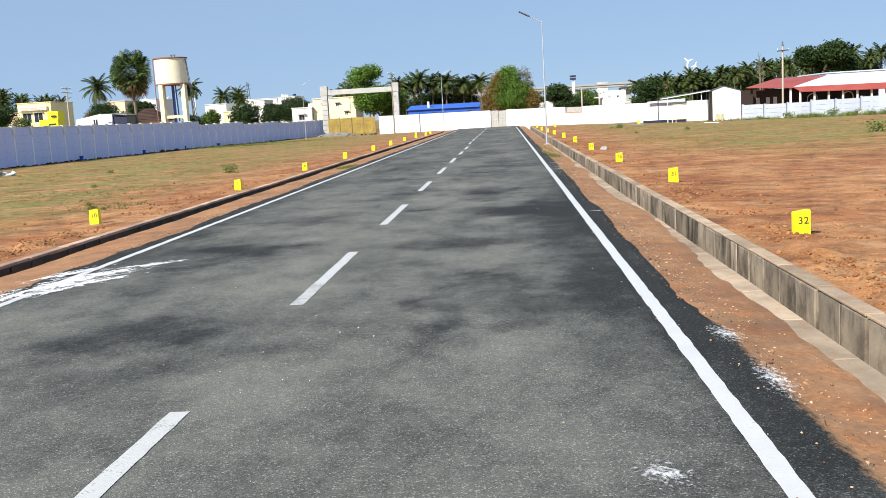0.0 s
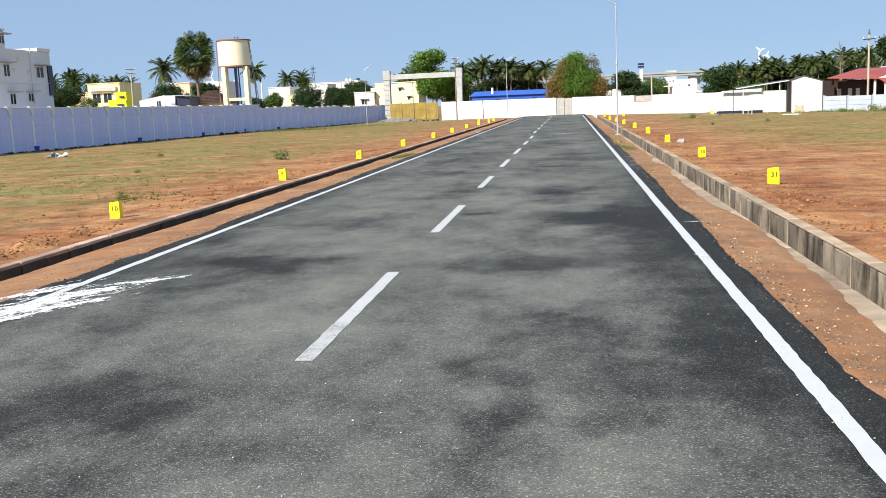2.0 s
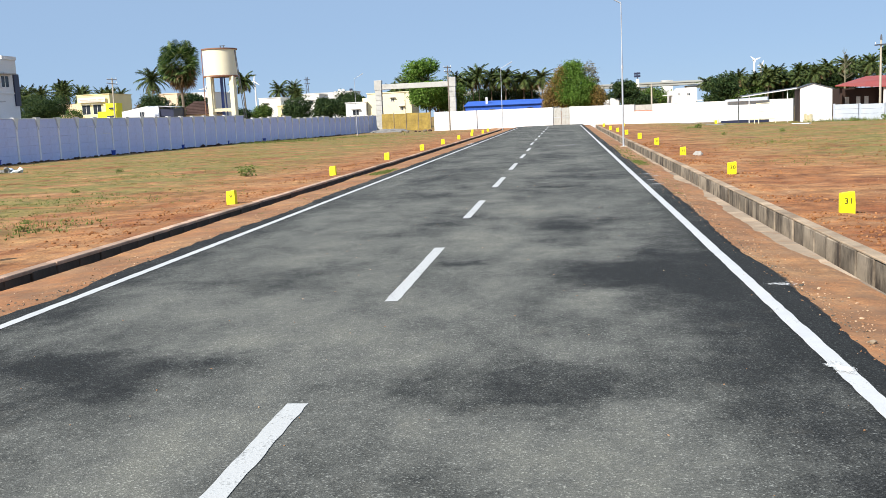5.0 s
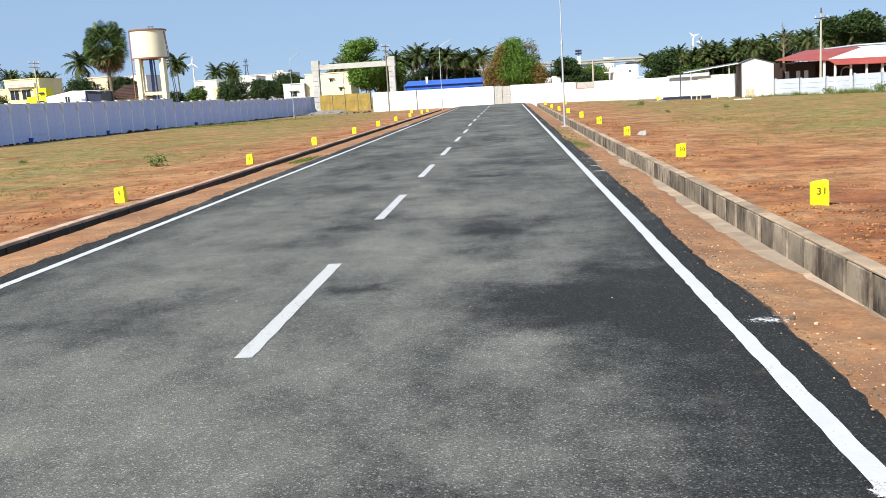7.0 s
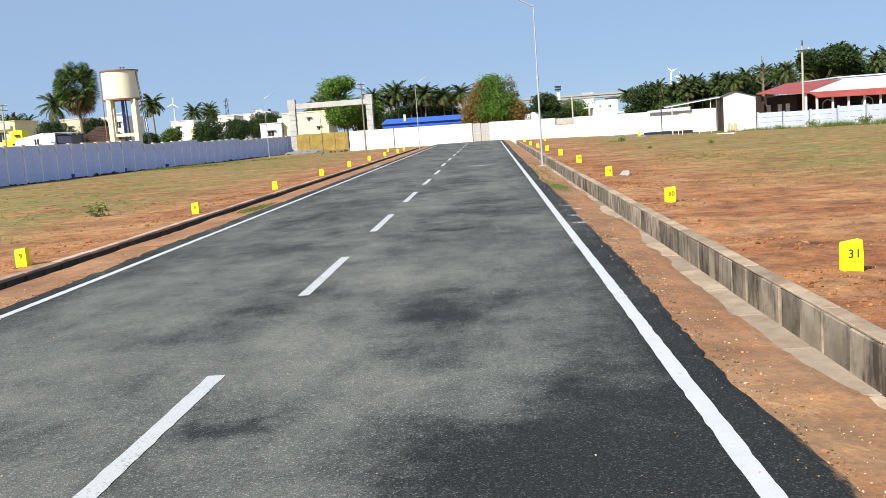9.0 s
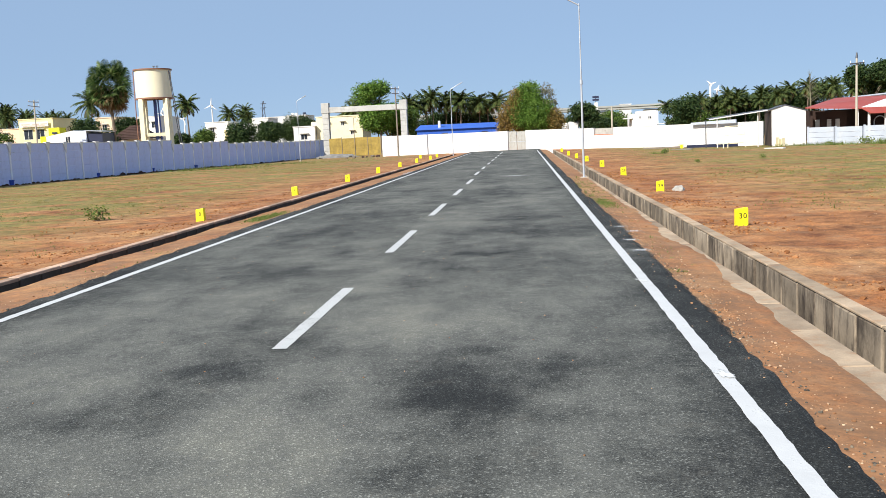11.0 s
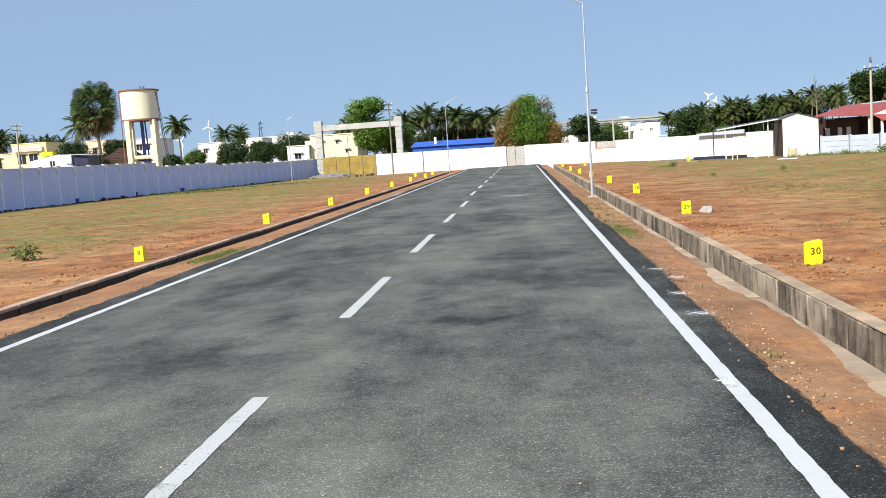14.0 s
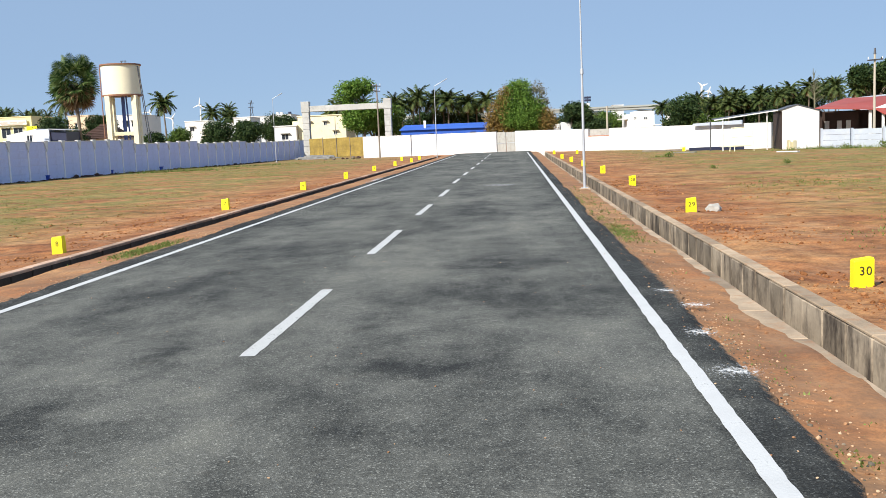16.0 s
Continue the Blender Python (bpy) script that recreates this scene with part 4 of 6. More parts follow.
# ---------- houses and sheds ----------
def window_on(parent, face, a0, a1, z0, z1, at, shade=True, frame_material=None):
    """A framed window. face: 'x' (in a wall facing +x at x = at, a along y) or 'y' (in a wall facing -y at y = at, a along x)."""
    def bx(u0, u1, d0, d1, w0, w1):
        return box_bm(at + d0, at + d1, u0, u1, w0, w1) if face == "x" else box_bm(u0, u1, at - d1, at - d0, w0, w1)
    t = 0.07
    bm = bx(a0, a0 + t, -0.05, 0.05, z0, z1)
    for u0, u1, w0, w1 in ((a1 - t, a1, z0, z1), (a0 + t, a1 - t, z1 - t, z1), (a0 + t, a1 - t, z0, z0 + t), ((a0 + a1) / 2 - 0.03, (a0 + a1) / 2 + 0.03, z0 + t, z1 - t)):
        b2 = bx(u0, u1, -0.05, 0.04, w0, w1)
        me = bpy.data.meshes.new("tmp")
        b2.to_mesh(me)
        b2.free()
        bm.from_mesh(me)
        bpy.data.meshes.remove(me)
    win = part("window", bm, frame_material or M_WHITEP, parent)
    part("pane", bx(a0 + t, a1 - t, -0.03, 0.012, z0 + t, z1 - t), M_GLASS, win)
    if shade:
        part("sunshade", bx(a0 - 0.2, a1 + 0.2, 0.003, 0.5, z1 + 0.05, z1 + 0.13), M_GATE, parent)
    return win


house = thing("three_storey_house", -43, 67, -0.3, "white three-storey flat-roofed house with a roof tank", "house")


def hp(name, x0, x1, y0, y1, z0, z1, m, label="", parent=None):
    return part(name, box_bm(x0 + 43, x1 + 43, y0 - 67, y1 - 67, z0 + 0.3, z1 + 0.3, 0.01), m, parent or house, label)


hp("wall", -49, -39, 63.2, 71, -0.6, 6.95, M_WHITEP)
hp("parapet", -49.05, -38.95, 69.3, 71.05, 6.95, 7.2, M_WHITEP)
hp("stair_room", -49, -39.0, 63.2, 65.3, 6.95, 8.2, M_WHITEP)
hp("stair_roof", -49.1, -38.9, 63.1, 65.4, 8.2, 8.3, M_WHITEP)
hp("string_course", -39.0, -38.93, 63.2, 71, 4.55, 4.65, M_WHITEP)
hp("corner_panel", -39.2, -38.9, 70.45, 71.08, 3.7, 5.95, M_NAVY, "dark blue tall corner panel")
hp("downpipe", -38.99, -38.9, 68.2, 68.3, 3.1, 7.1, M_WHITEP)
part("roof_tank", rod_bm((2.45, -2.6, 8.6), (2.45, -2.6, 9.6), 0.62, 0.58, 16), M_WHITEP, house, "round white plastic roof tank")
part("tank_cap", rod_bm((2.45, -2.6, 9.6), (2.45, -2.6, 9.7), 0.3, 0.25, 12), M_WHITEP, house)
for y0 in (63.5, 64.9):
    hp("stair_rail_post", -39.2, -39.1, y0, y0 + 0.08, 8.3, 9.25, M_WHITEP)
for a0, a1, z0, z1 in ((64.75, 65.6, 4.95, 5.9), (68.9, 69.95, 4.95, 5.85), (65.2, 66.0, 3.0, 3.85), (67.5, 68.3, 3.2, 3.9)):
    window_on(house, "x", a0 - 67, a1 - 67, z0 + 0.3, z1 + 0.3, 4.0)
window_on(house, "x", -2.4, -1.7, 7.5, 8.15, 4.0)
for a0, z0 in ((66.6, 6.1), (65.95, 5.35), (67.75, 5.3)):
    window_on(house, "x", a0 - 67, a0 + 0.3 - 67, z0 + 0.3, z0 + 0.62, 4.0, False)
for a0 in (-4.6, -2.4):
    window_on(house, "y", a0, a0 + 1.2, 3.4, 4.4, -3.8)


def block_house(name, x0, x1, y0, y1, ztop, m, label, wins=(), flat=True, category="house", shade=True):
    """A flat-roofed block with front windows: wins are (x0, x1, z0, z1)."""
    ob = thing(name, (x0 + x1) / 2, y0, -0.3, label, category)
    w = (x1 - x0) / 2
    part("wall", box_bm(-w, w, 0, y1 - y0, -0.3, ztop + 0.3), m, ob)
    if flat:
        part("roof_edge", box_bm(-w - 0.12, w + 0.12, -0.12, y1 - y0 + 0.1, ztop + 0.3, ztop + 0.45), m, ob)
    for a0, a1, z0, z1 in wins:
        window_on(ob, "y", a0 - (x0 + x1) / 2, a1 - (x0 + x1) / 2, z0 + 0.3, z1 + 0.3, 0.0, shade)
    return ob


yh = block_house("yellow_shop", -97.6, -90.0, 190, 200, 9.2, M_YHOUSE, "pale yellow shop building with a faded sign board", ((-96.6, -94.6, 5.2, 7.2), (-94, -92, 5.2, 7.2)), category="shop")
part("sign_board", box_bm(-3.3, 3.0, -0.5, -0.3, 8.0, 8.95), M_WHITEP, yh, "white sign board with illegible red bars")
for x0, x1, z in ((-2.9, -1.0, 8.5), (-0.6, 1.0, 8.5), (1.3, 2.7, 8.5), (-2.5, 2.2, 8.2)):
    part("sign_bar", box_bm(x0, x1, -0.53, -0.505, z - 0.09, z + 0.13), M_SIGN, yh)
block_house("pale_annexe", -103, -97.8, 192, 200, 7.5, M_PEACH, "cream annexe beside a yellow shop", ((-102, -100.8, 5.4, 6.8),), category="house")
by = thing("yellow_kiosk", -91.0, 185, -0.3, "bright yellow stepped kiosk front", "kiosk")
part("lower_block", box_bm(-3.6, 2.9, 0, 3, 0, 5.9), M_BRIGHT, by)
part("upper_block", box_bm(-0.8, 2.9, 0.3, 3, 5.9, 7.5), M_BRIGHT, by)
for k, z in ((0, 4.7), (1, 6.3)):
    part("dark_opening", box_bm(-0.4 + k, 2.2, -0.03, 0.2, z, z + 0.35), M_NAVY, by)
for ob in (yh, bpy.data.objects["pale_annexe"], by):
    p = (ob.matrix_basis.translation - Vector((0.37, 0.16, 1.65))) * 1.6 + Vector((0.6 if ob is by else -3.6, 0.16, 1.65))
    ob.matrix_basis = Matrix.Translation(p) @ Matrix.Diagonal((0.95 if ob is by else 1.5, 1.6, 1.6, 1))
sh = thing("sheet_shed", -54.0, 125, -0.3, "low shed clad in pale blue and white sheets", "shed")
part("white_end", slab_bm([(-3.6, 0, 4.35), (0, 0, 4.95), (0, 4, 4.95), (-3.6, 4, 4.35)], 4.3), M_WHITEP, sh)
part("blue_side", box_bm(0.0, 1.5, 0, 4, 0, 4.85), M_BLUEWHITE, sh)
part("dark_side", box_bm(1.5, 3.4, 0.2, 4, 0, 4.5), M_NAVY, sh)
part("sheet_roof", slab_bm([(1.4, -0.2, 4.9), (3.5, -0.2, 4.7), (3.5, 4, 4.7), (1.4, 4, 4.9)], 0.06), M_GALV, sh)
window_on(sh, "y", -1.2, -0.5, 3.4, 4.3, 0.0, False)
block_house("peach_house", -76.8, -73.0, 180, 188, 8.1, M_PEACH, "small peach painted flat-roofed house", ((-75.6, -74.7, 5.9, 6.9),))
th = thing("tiled_house", -58.2, 150, -0.3, "small house with a brown clay tile roof", "house")
part("wall", box_bm(-2.6, 2.9, 0.4, 6, 0, 3.9), M_PEACH, th)
part("roof", slab_bm([(-3.0, 0, 4.0), (3.2, 0, 4.0), (1.0, 3, 5.9), (-0.8, 3, 5.9)], 0.1), M_TILE, th)
part("roof", slab_bm([(-3.0, 0, 4.0), (-0.8, 3, 5.9), (-0.8, 3.2, 5.9), (-3.0, 6, 4.0)], 0.1), M_TILE, th)
part("roof", slab_bm([(3.2, 0, 4.0), (3.2, 6, 4.0), (1.0, 3.2, 5.9), (1.0, 3, 5.9)], 0.1), M_TILE, th)
part("ridge_cap", rod_bm((-0.9, 3.1, 5.9), (1.1, 3.1, 5.9), 0.12, 0.12, 6), M_TILE, th)
for k in range(7):
    u = (k + 1) / 8
    a, b = Vector((-3.0, -0.02, 4.02)).lerp(Vector((-0.8, 2.97, 5.92)), u), Vector((3.2, -0.02, 4.02)).lerp(Vector((1.0, 2.97, 5.92)), u)
    part("tile_course", rod_bm(a, b, 0.05, 0.05, 5), M_TILE, th)
block_house("far_white_block", -102.4, -96.5, 260, 275, 11.0, M_WHITEP, "distant white flat-roofed building", ((-101, -99.4, 8, 9.6), (-98.6, -97.2, 8, 9.6)))
block_house("far_white_block", -84, -72, 300, 312, 10.4, M_WHITEP, "distant white flat-roofed building", ((-82, -80, 7.5, 9), (-78, -76, 7.5, 9)))
wb = block_house("far_white_block", -71.8, -66, 300, 312, 10.6, M_WHITEP, "distant white building with roof tanks", ((-70.5, -69, 8, 9.6),))
for dx in (-1.8, -0.6, 1.9):
    part("roof_tank", rod_bm((dx, 3, 11.0), (dx, 3, 11.8), 0.55, 0.5, 12), M_WHITEP if dx < 1 else M_NAVY, wb)
block_house("low_white_block", -66.5, -60.5, 230, 240, 6.9, M_WHITEP, "distant low white flat-roofed house", ((-65, -63.8, 4.6, 5.6),))
block_house("low_white_block", -68.5, -63.5, 215, 223, 7.3, M_WHITEP, "distant low white flat-roofed house", ((-67.5, -66.5, 5.2, 6.2),))
block_house("low_yellow_block", -63.4, -60.4, 212, 220, 5.4, M_YHOUSE, "distant low yellow flat-roofed house", ((-62.5, -61.6, 3.8, 4.6),))
block_house("low_white_block", -58, -54.5, 215, 223, 7.6, M_WHITEP, "distant low white flat-roofed house", ((-57, -56, 5.4, 6.4),))
cr = block_house("cream_house", -35.2, -27.2, 175, 184, 6.1, M_CREAM, "cream painted house seen behind the portal", ((-33.6, -33.0, 4.5, 5.2), (-30.9, -30.3, 4.5, 5.2), (-29.3, -28.7, 2.9, 3.6)))
part("upper_step", box_bm(-4.9, -4.0, 0, 6, 5.0, 5.7), M_CREAM, cr)
block_house("white_annexe", -39, -35.3, 174, 182, 4.6, M_WHITEP, "white annexe of a cream house", ((-37.8, -36.6, 2.4, 3.4),))
bs = thing("blue_shed", -8.2, 140, -0.2, "long low shed roofed and clad in blue sheets", "shed")
part("side", box_bm(-5.7, 5.0, 0, 7, 0, 3.0), M_BLUE, bs)
part("roof", slab_bm([(-5.9, -0.3, 3.0), (5.2, -0.3, 2.95), (5.2, 3.5, 3.6), (-5.6, 3.5, 3.65)], 0.06), M_BLUE, bs)
for k in range(22):
    part("sheet_rib", box_bm(-5.6 + k * 0.49, -5.55 + k * 0.49, -0.025, 0.0, 0.1, 2.98), M_BLUE, bs)
for x0 in (-2.3, 3.0):
    part("opening", box_bm(x0, x0 + 0.75, -0.03, 0.1, 2.0, 2.45), M_NAVY, bs)
part("white_post", box_bm(-2.9, -2.6, 1, 1.3, 3.1, 4.1), M_WHITEP, bs)
wh = block_house("small_white_house", 15.6, 19.0, 150, 156, 3.7, M_WHITEP, "small white house with a stepped roof and two small windows", ((16.5, 16.85, 3.0, 3.35), (17.8, 18.3, 2.85, 3.3)), flat=False, shade=False)
part("upper_room", box_bm(-0.7, 1.7, 0.2, 5, 4.0, 4.35), M_WHITEP, wh)
part("porch_slab", box_bm(-2.7, -1.7, -0.2, 3, 3.3, 3.45), M_WHITEP, wh)
part("blue_pipe", box_bm(1.7, 1.95, -0.1, 0.1, 2.2, 4.3), M_BLUEWHITE, wh)
part("low_slab", box_bm(1.7, 3.0, -0.6, 2, 2.35, 2.5), M_WHITEP, wh)
tk = thing("tank_lorry", 6.2, 135, -0.2, "white lorry body parked behind the wall", "lorry")
part("cab", box_bm(-1.0, -0.3, 0, 1.8, 0.6, 2.9, 0.1), M_WHITEP, tk)
part("body", box_bm(-0.2, 1.05, 0, 1.9, 0.9, 3.05, 0.12), M_WHITEP, tk)
for dx in (-0.65, 0.65):
    part("wheel", rod_bm((dx, -0.05, 0.42), (dx, 0.25, 0.42), 0.42, 0.42, 14), M_BLACK, tk)

# shed with a lean-to against the white wall
shed = thing("white_shed", 20.9, 92, -0.4, "white plastered shed with a low gable and a sheet roof", "shed")
bm = bmesh.new()
prof = [(-0.85, 0), (1.8, 0), (1.8, 2.78), (0.2, 3.27), (-0.85, 2.95)]
f0 = [bm.verts.new((x, 0, z)) for x, z in prof]
f1 = [bm.verts.new((x + 0.85, 5.5, z)) for x, z in prof]
bm.faces.new(f0)
bm.faces.new(f1[::-1])
for i in range(5):
    bm.faces.new((f0[i], f1[i], f1[(i + 1) % 5], f0[(i + 1) % 5]))
bmesh.ops.recalc_face_normals(bm, faces=bm.faces)
part("wall", bm, M_WHITEP, shed)
part("roof", slab_bm([(0.2, -0.08, 3.34), (1.95, -0.08, 2.80), (2.8, 5.6, 2.80), (1.05, 5.6, 3.34)], 0.05), M_DARKROOF, shed)
part("roof", slab_bm([(0.2, -0.08, 3.34), (1.05, 5.6, 3.34), (-0.15, 5.6, 2.95), (-1.05, -0.08, 2.96)], 0.05), M_DARKROOF, shed)
# dark slab on the shed's left side paints in the shade below the lean-to
part("side_wall", wall_bm((-0.86, 0.06), (-0.03, 5.45), 0.0, 2.86, 0.0, 2.86, 0.04), M_SHADEWALL, shed, "shed side coloured dark for the shade under the lean-to")
for dx, h in ((-0.6, 0.75), (-0.4, 0.6), (-0.15, 0.7)):
    part("leaning_board", wall_bm((dx, -0.25), (dx + 0.3, -0.05), 0, h, 0, h, 0.03), M_CREAM, shed)
lt = thing("lean_to", 17.3, 94.5, -0.35, "open lean-to of dark sheets on thin white posts", "lean-to")
part("roof", slab_bm([(-1.9, -1.2, 2.42), (2.65, -1.75, 2.97), (2.75, -0.6, 3.02), (-1.9, -0.2, 2.50)], 0.04), M_DARKROOF, lt)
part("eave_batten", wall_bm((-1.9, -1.22), (2.65, -1.77), 2.33, 2.41, 2.86, 2.94, 0.06), M_WHITEP, lt)
part("wall_course", wall_bm((-1.9, 7.1), (1.5, 4.4), 2.03, 2.22, 2.0, 2.34, 0.2), M_PALEWALL, lt, "bare pale blocks above the white wall")
for dx, dy in ((-2.05, -0.6), (-1.25, -1.2), (1.95, -1.4)):
    part("post", rod_bm((dx, dy, 0), (dx, dy, 2.36 + 0.13 * (dx + 2)), 0.045, 0.045, 8), M_WHITEP if dx > -2 else M_STEEL, lt)
# low dark box along the foot of the wall behind
part("dark_plinth", box_bm(-3.0, 1.3, 2.9, 3.2, -0.1, 0.3), M_NAVY, lt)
part("bench_rail", box_bm(-1.0, 1.3, 0.6, 0.72, 0.3, 0.4), M_CREAM, lt)
ld = thing("wooden_frame", 17.1, 91.5, -0.35, "light timber frame leaning under the lean-to", "frame")
for a, b in (((-0.95, 0, 0), (-0.7, 0.5, 1.75)), ((-0.6, 0, 0), (-0.45, 0.5, 1.75)), ((0.8, 0, 0), (0.75, 0.5, 1.8)), ((-0.7, 0.5, 1.74), (0.78, 0.5, 1.78)), ((-0.75, 0.3, 1.05), (0.78, 0.3, 1.07))):
    part("batten", rod_bm(a, b, 0.03, 0.03, 5), M_CREAM, ld)
for i, (x, y, sx, sy, sz, m, lab) in enumerate(((12.2, 97.5, 3.2, 0.4, 0.12, M_WOOD, "long low stack of weathered planks"), (14.0, 98.6, 0.5, 0.4, 0.35, M_PEACH, "pale block beside a stack of planks"),
                                               (12.8, 91, 1.6, 0.8, 0.06, M_GRAVEL, "pale slab lying on the ground"), (18.5, 85, 1.4, 0.5, 0.05, M_WHITEWALL, "pale board lying on dry grass"))):
    ob = thing("loose_board", x, y, float(ground_z(x, y)), lab, "board", rz=-12 * i)
    part("board", box_bm(-sx / 2, sx / 2, -sy / 2, sy / 2, -0.04, sz, 0.015), m, ob)

# red-roofed house
rh = thing("red_roofed_house", 34, 108, -0.4, "low house with red and white sheet roofs and an open verandah", "house")
# verandah walls take the same dark colour for the shade inside
part("back_wall", box_bm(-6.2, 9.0, 4.0, 4.3, 0, 2.9), M_SHADEWALL, rh)
part("side_wall", box_bm(-6.4, -6.2, -0.5, 4.3, 0, 2.9), M_SHADEWALL, rh)
part("room_wall", box_bm(-6.2, -2.4, 1.4, 1.6, 0, 2.75), M_SHADEWALL, rh)
part("floor", box_bm(-6.2, 9.0, -2.5, 4.2, -0.2, 0.1), M_GATE, rh)
part("red_roof", slab_bm([(-7.1, -1.2, 3.18), (-2.2, -2.2, 2.88), (3.2, 4.5, 4.1), (-1.5, 7.5, 4.15)], 0.07), M_REDROOF, rh)
part("white_roof", slab_bm([(-2.3, -2.3, 2.98), (9.3, -2.3, 2.86), (9.0, 3, 3.05), (3.1, 4.4, 4.02)], 0.07), M_WHITEP, rh)
part("red_eave", slab_bm([(-2.4, -2.35, 2.94), (9.4, -2.35, 2.82), (9.9, -3.4, 2.15), (-1.9, -3.4, 2.40)], 0.06), M_REDROOF, rh)
for k in range(8):
    part("verandah_post", box_bm(-1.9 + k * 1.5, -1.72 + k * 1.5, -2.9, -2.72, 0, 2.5), M_WHITEP, rh)
part("corner_post", box_bm(-2.6, -2.4, -1.8, -1.6, 0, 2.8), M_WHITEP, rh)
for x0 in (1.6, 5.6):
    bm = bmesh.new()
    for k in range(9):
        a0, a1 = math.pi * k / 9, math.pi * (k + 1) / 9
        rod_bm((x0 + 0.55 * math.cos(a0), 3.95, 1.55 + 0.55 * math.sin(a0)), (x0 + 0.55 * math.cos(a1), 3.95, 1.55 + 0.55 * math.sin(a1)), 0.06, 0.06, 5, bm)
    rod_bm((x0 - 0.55, 3.95, 1.0), (x0 - 0.55, 3.95, 1.55), 0.06, 0.06, 5, bm)
    rod_bm((x0 + 0.55, 3.95, 1.0), (x0 + 0.55, 3.95, 1.55), 0.06, 0.06, 5, bm)
    part("arched_window", bm, M_WHITEP, rh)
for x0 in (-5.4, -4.3, -3.5):
    part("shutter", box_bm(x0, x0 + 0.4, 1.33, 1.4, 0.9, 2.0), M_GATE, rh)
hb = block_house("pale_hall", 42.5, 56, 128, 140, 4.2, M_BLUEWHITE, "pale low hall behind a red-roofed house", ())

# pale block wall on the east side
wall_east = tagged(new("wall_east"), "pale grey painted precast compound wall with an uneven top", "wall", kind="structure")
A, B = Vector((22.75, 91.6, 0)), Vector((46, 71.5, 0))
n = 14
for i in range(n):
    p, q = A.lerp(B, i / n), A.lerp(B, (i + 1) / n - 0.004)
    top = (1.02, 0.98, 1.0, 1.12, 1.1, 1.2, 1.62, 1.66, 1.7, 1.75, 1.75, 1.75, 1.75, 1.75)[i]
    rows = 4 if top < 1.3 else 5
    for k in range(rows):
        z0, z1 = -0.6 + (top + 0.6) * k / rows, -0.6 + (top + 0.6) * (k + 1) / rows - 0.015
        part("panel", wall_bm(p, q, z0, z1, z0, z1, 0.1), M_PALEWALL, wall_east)
    part("post", box_bm(p.x - 0.07, p.x + 0.07, p.y - 0.1, p.y + 0.06, -0.6, top + 0.06), M_PALEWALL, wall_east)
for i, (x, y, s, m) in enumerate(((29.0, 84, 0.28, M_PALEWALL), (30.5, 82.5, 0.36, M_STONE), (31.5, 81.5, 0.32, M_PALEWALL), (28.2, 84.4, 0.26, M_BLUEWHITE))):
    rubble(x, y, s, m, "heap of broken blocks below the pale wall", "rubble", 50 + i)

# flyover, masts, wind turbines
fly = thing("flyover", 10, 330, -0.3, "long distant concrete flyover on piers", "flyover")
part("deck", box_bm(-75, 75, 0, 9, 8.4, 9.2), M_HAZE, fly)
part("parapet", box_bm(-75, 75, -0.3, 0, 9.2, 9.75), M_HAZE, fly)
for k in range(9):
    part("pier", box_bm(-64 + k * 16, -62 + k * 16, 3, 6, -0.5, 8.1), M_HAZE, fly)
    part("pier_head", box_bm(-65.5 + k * 16, -60.5 + k * 16, 1, 8, 7.3, 8.1), M_HAZE, fly)
for x, z, w in ((33.8, 8.8, 3.6), (52, 8.6, 4)):
    ob = block_house("roadside_block", x, x + w, 345, 350, z + 1.3, M_WHITEP, "far white flat-roofed building beyond the flyover", ())
ad = thing("hoarding_mast", 22, 300, -0.3, "tall white mast carrying dark sign boards", "mast")
part("mast", box_bm(-0.4, 0.5, 0, 0.9, 0, 10.2), M_WHITEP, ad)
for z in (10.7, 11.5):
    part("sign_board", box_bm(-1.0, 0.9, -0.2, 0, z, z + 0.6), M_NAVY, ad)
part("board_post", box_bm(-0.1, 0.1, 0, 0.2, 10.2, 12.2), M_STEEL, ad)


def turbine(x, y, hub, blade, rot, rz=0):
    ob = thing("wind_turbine", x, y, -1, "white three-bladed wind turbine far away", "wind turbine", "wind turbines", rz)
    part("tower", rod_bm((0, 0, 0), (0, 0, hub), 1.3, 0.7, 12), M_WHITEP, ob)
    part("nacelle", box_bm(-0.7, 0.7, -3, 4, hub - 0.7, hub + 0.7, 0.2), M_WHITEP, ob)
    for k in range(3):
        a = radians(rot + 120 * k)
        bm = bmesh.new()
        d = Vector((math.sin(a), 0, math.cos(a)))
        e = Vector((math.cos(a), 0, -math.sin(a)))
        rows = []
        for u, w in ((0.03, 0.4), (0.2, 0.75), (0.6, 0.5), (1.0, 0.18)):
            c = Vector((0, -3.6, hub)) + d * blade * u
            rows.append([bm.verts.new(c + e * w + Vector((0, s * 0.25, 0))) for s in (-1, 1)] + [bm.verts.new(c - e * w + Vector((0, s * 0.25, 0))) for s in (1, -1)])
        for p, q in zip(rows, rows[1:]):
            for i in range(4):
                bm.faces.new((p[i], p[(i + 1) % 4], q[(i + 1) % 4], q[i]))
        bm.faces.new(rows[-1])
        bmesh.ops.recalc_face_normals(bm, faces=bm.faces)
        part("blade", bm, M_WHITEP, ob)
    return ob


